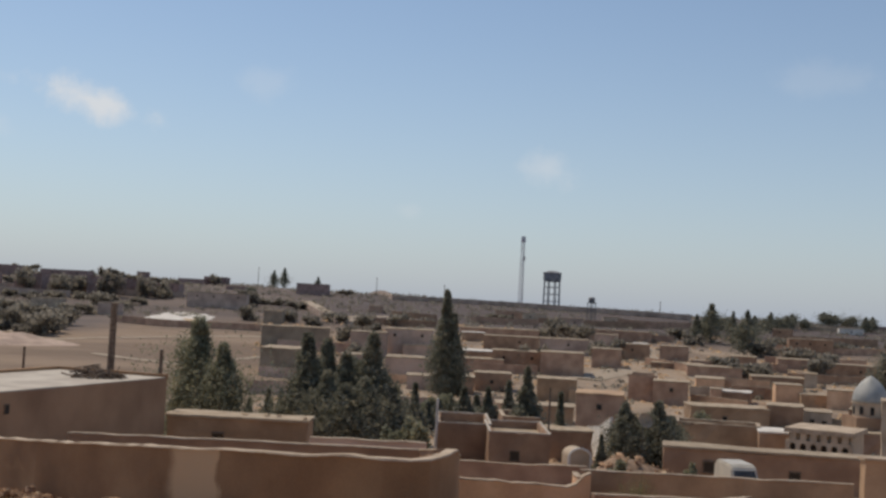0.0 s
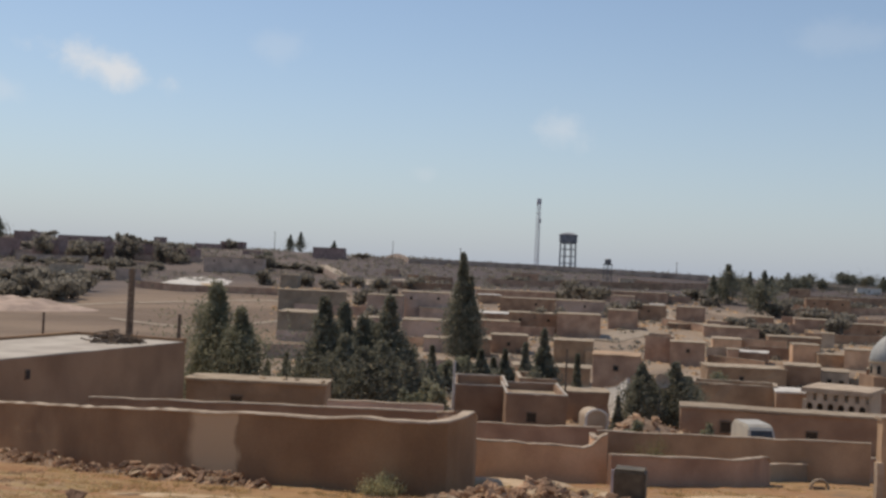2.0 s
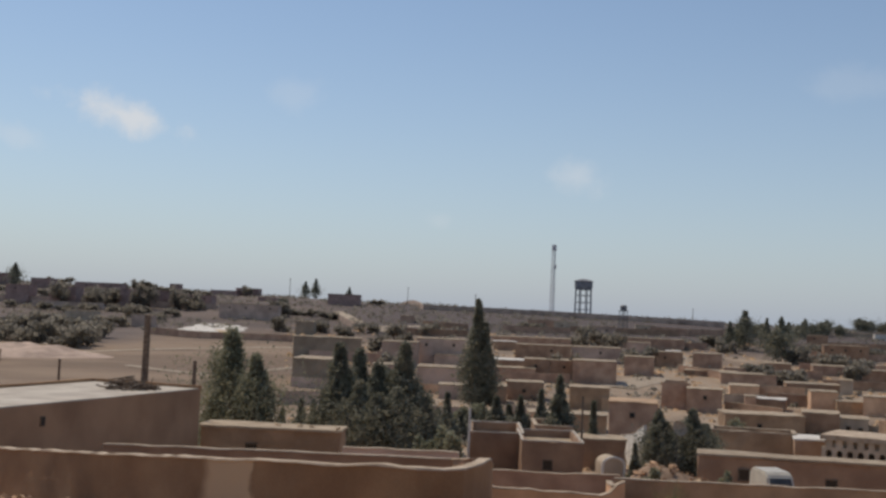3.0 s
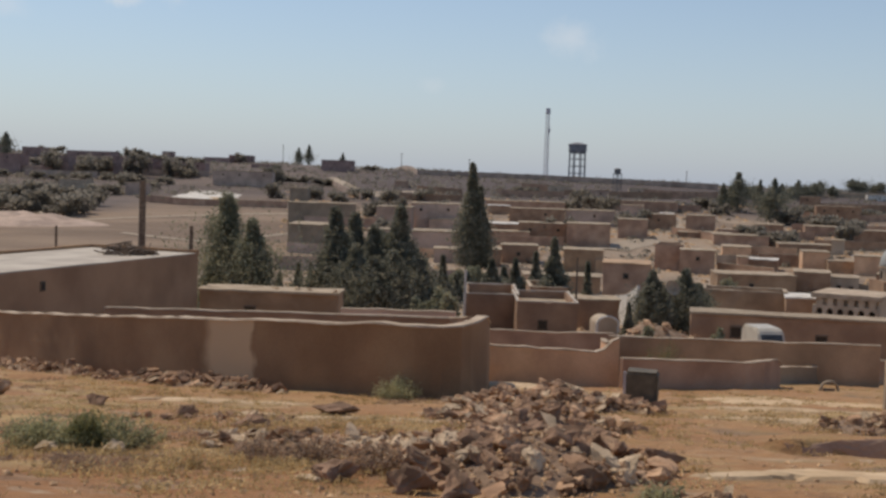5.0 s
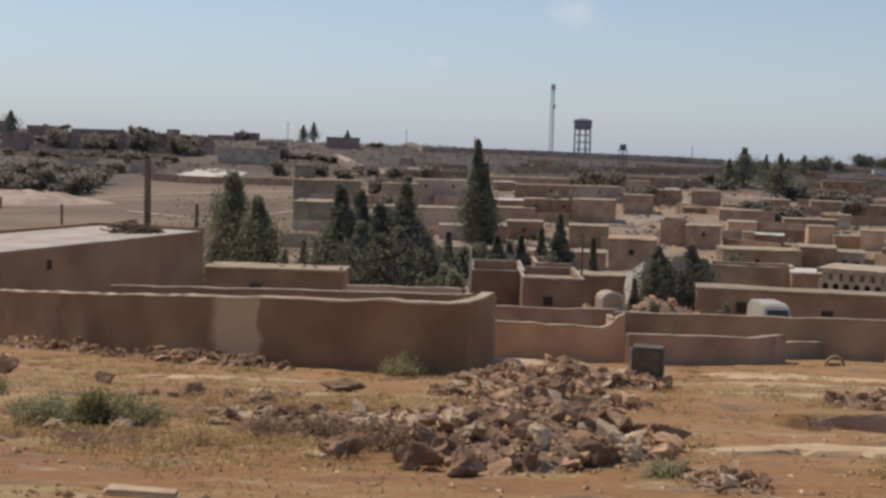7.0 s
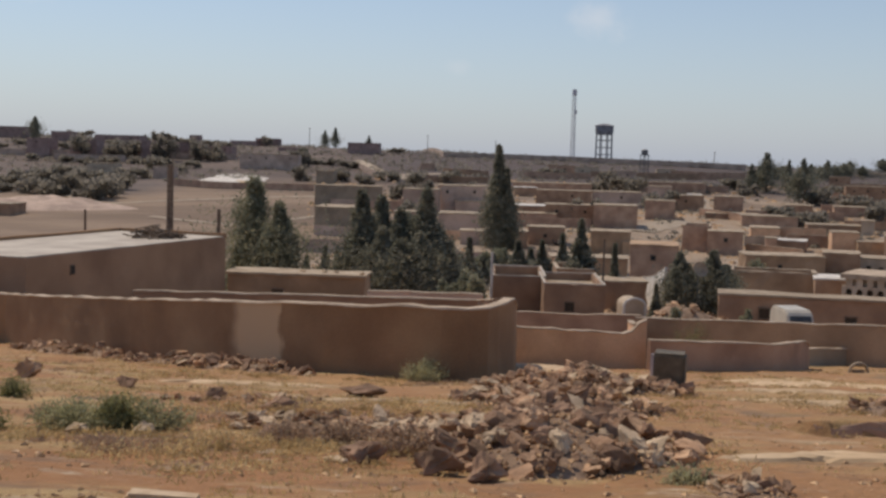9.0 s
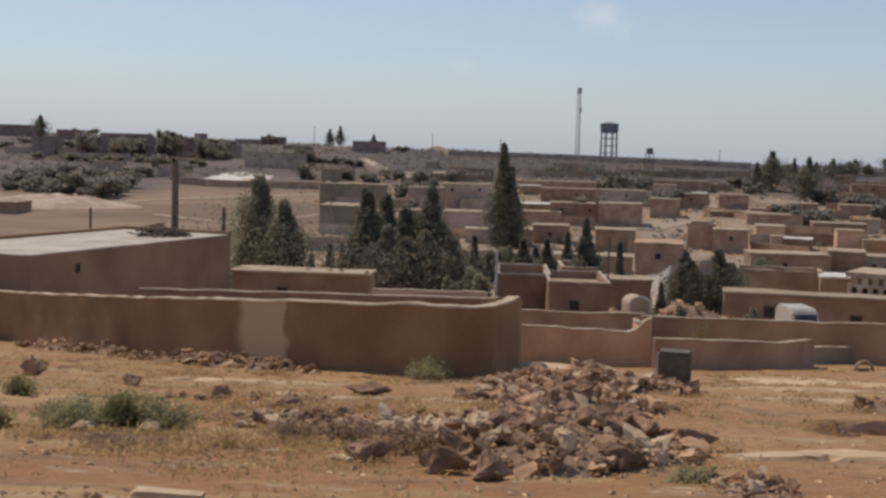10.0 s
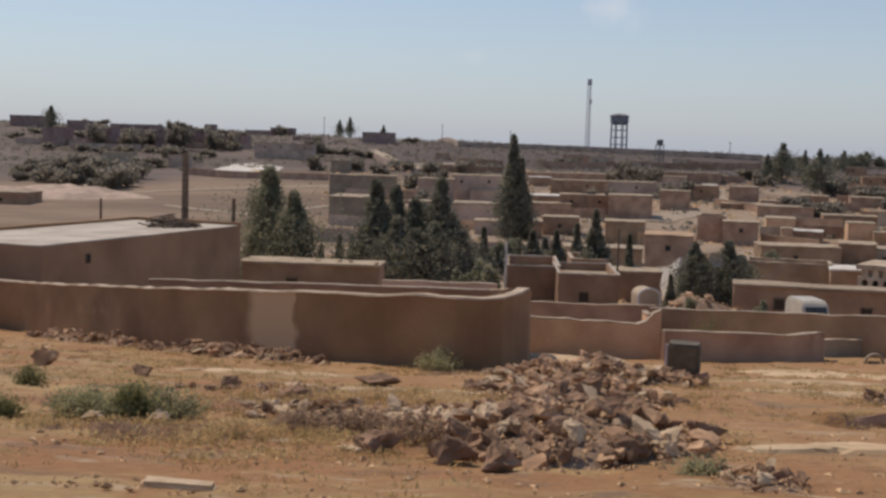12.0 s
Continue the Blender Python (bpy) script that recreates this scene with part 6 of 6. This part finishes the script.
def tussocks(n):
    """Low fuzzy cushions of dry vegetation in loose drifts."""
    rnd = np.random.default_rng(31)
    straw_pts, twig_pts = [], []
    for i in range(n):
        y = 11 + 30 * rnd.uniform() ** 1.3
        x = rnd.uniform(-0.48, 0.46) * y
        drift = noise.noise((x * 0.16, y * 0.3, 6.0)) + 0.3 * noise.noise((x * 0.7, y * 0.7, 1.0))
        if drift < rnd.uniform(0.0, 0.25):
            continue
        r = rnd.uniform(0.12, 0.34)
        c = np.array([x, y, land(x, y) + 0.02])
        p = rnd.normal(size=(46, 3)) * np.array([r * 0.6, r * 0.6, r * 0.16])
        p[:, 2] = np.abs(p[:, 2])
        if 3.4 < x < 9 and 14 < y < 17.6:
            continue
        (twig_pts if x < 1 and noise.noise((x * 0.3, y * 0.3, 15.0)) > 0.22 else straw_pts).append(c + p)
    for name, pts, mat, label in (("dry_tussocks", straw_pts, straw, "low cushions of dry yellow grass"), ("dead_scrub", twig_pts, twig_grey, "low cushions of grey dead scrub")):
        v, f = leaves(np.concatenate(pts), 0.085, 0.02, rnd)
        tagged(raw_part(name, v, f, mat), label, "dry grass", kind="stuff")


tussocks(2600)


def ridge_scrub(n):
    """Low dark scrub over the ridge and between the houses."""
    rnd = np.random.default_rng(9)
    pts = []
    for i in range(n):
        y = rnd.uniform(360, 600) if i % 5 else rnd.uniform(105, 360)
        x = rnd.uniform(-0.52, 0.46) * y
        if noise.noise((x * 0.02, y * 0.02, 7.0)) < rnd.uniform(-0.45, 0.1):
            continue
        if (-120 < x < -25 and 150 < y < 330) or (x < -0.11 * y and y < 330):
            continue
        r = rnd.uniform(0.5, 1.5) * (1.0 if y > 360 else 0.7)
        c = np.array([x, y, land(x, y) + r * 0.3])
        pts.append(c + rnd.normal(size=(24, 3)) * np.array([r * 0.6, r * 0.6, r * 0.36]))
    v, f = leaves(np.concatenate(pts), 0.7, 0.42, rnd)
    tagged(raw_part("scrub", v, f, leaf_olive_hazy), "low scrub scattered over the slope, haze in its colour", "scrub", kind="stuff")


ridge_scrub(4400)
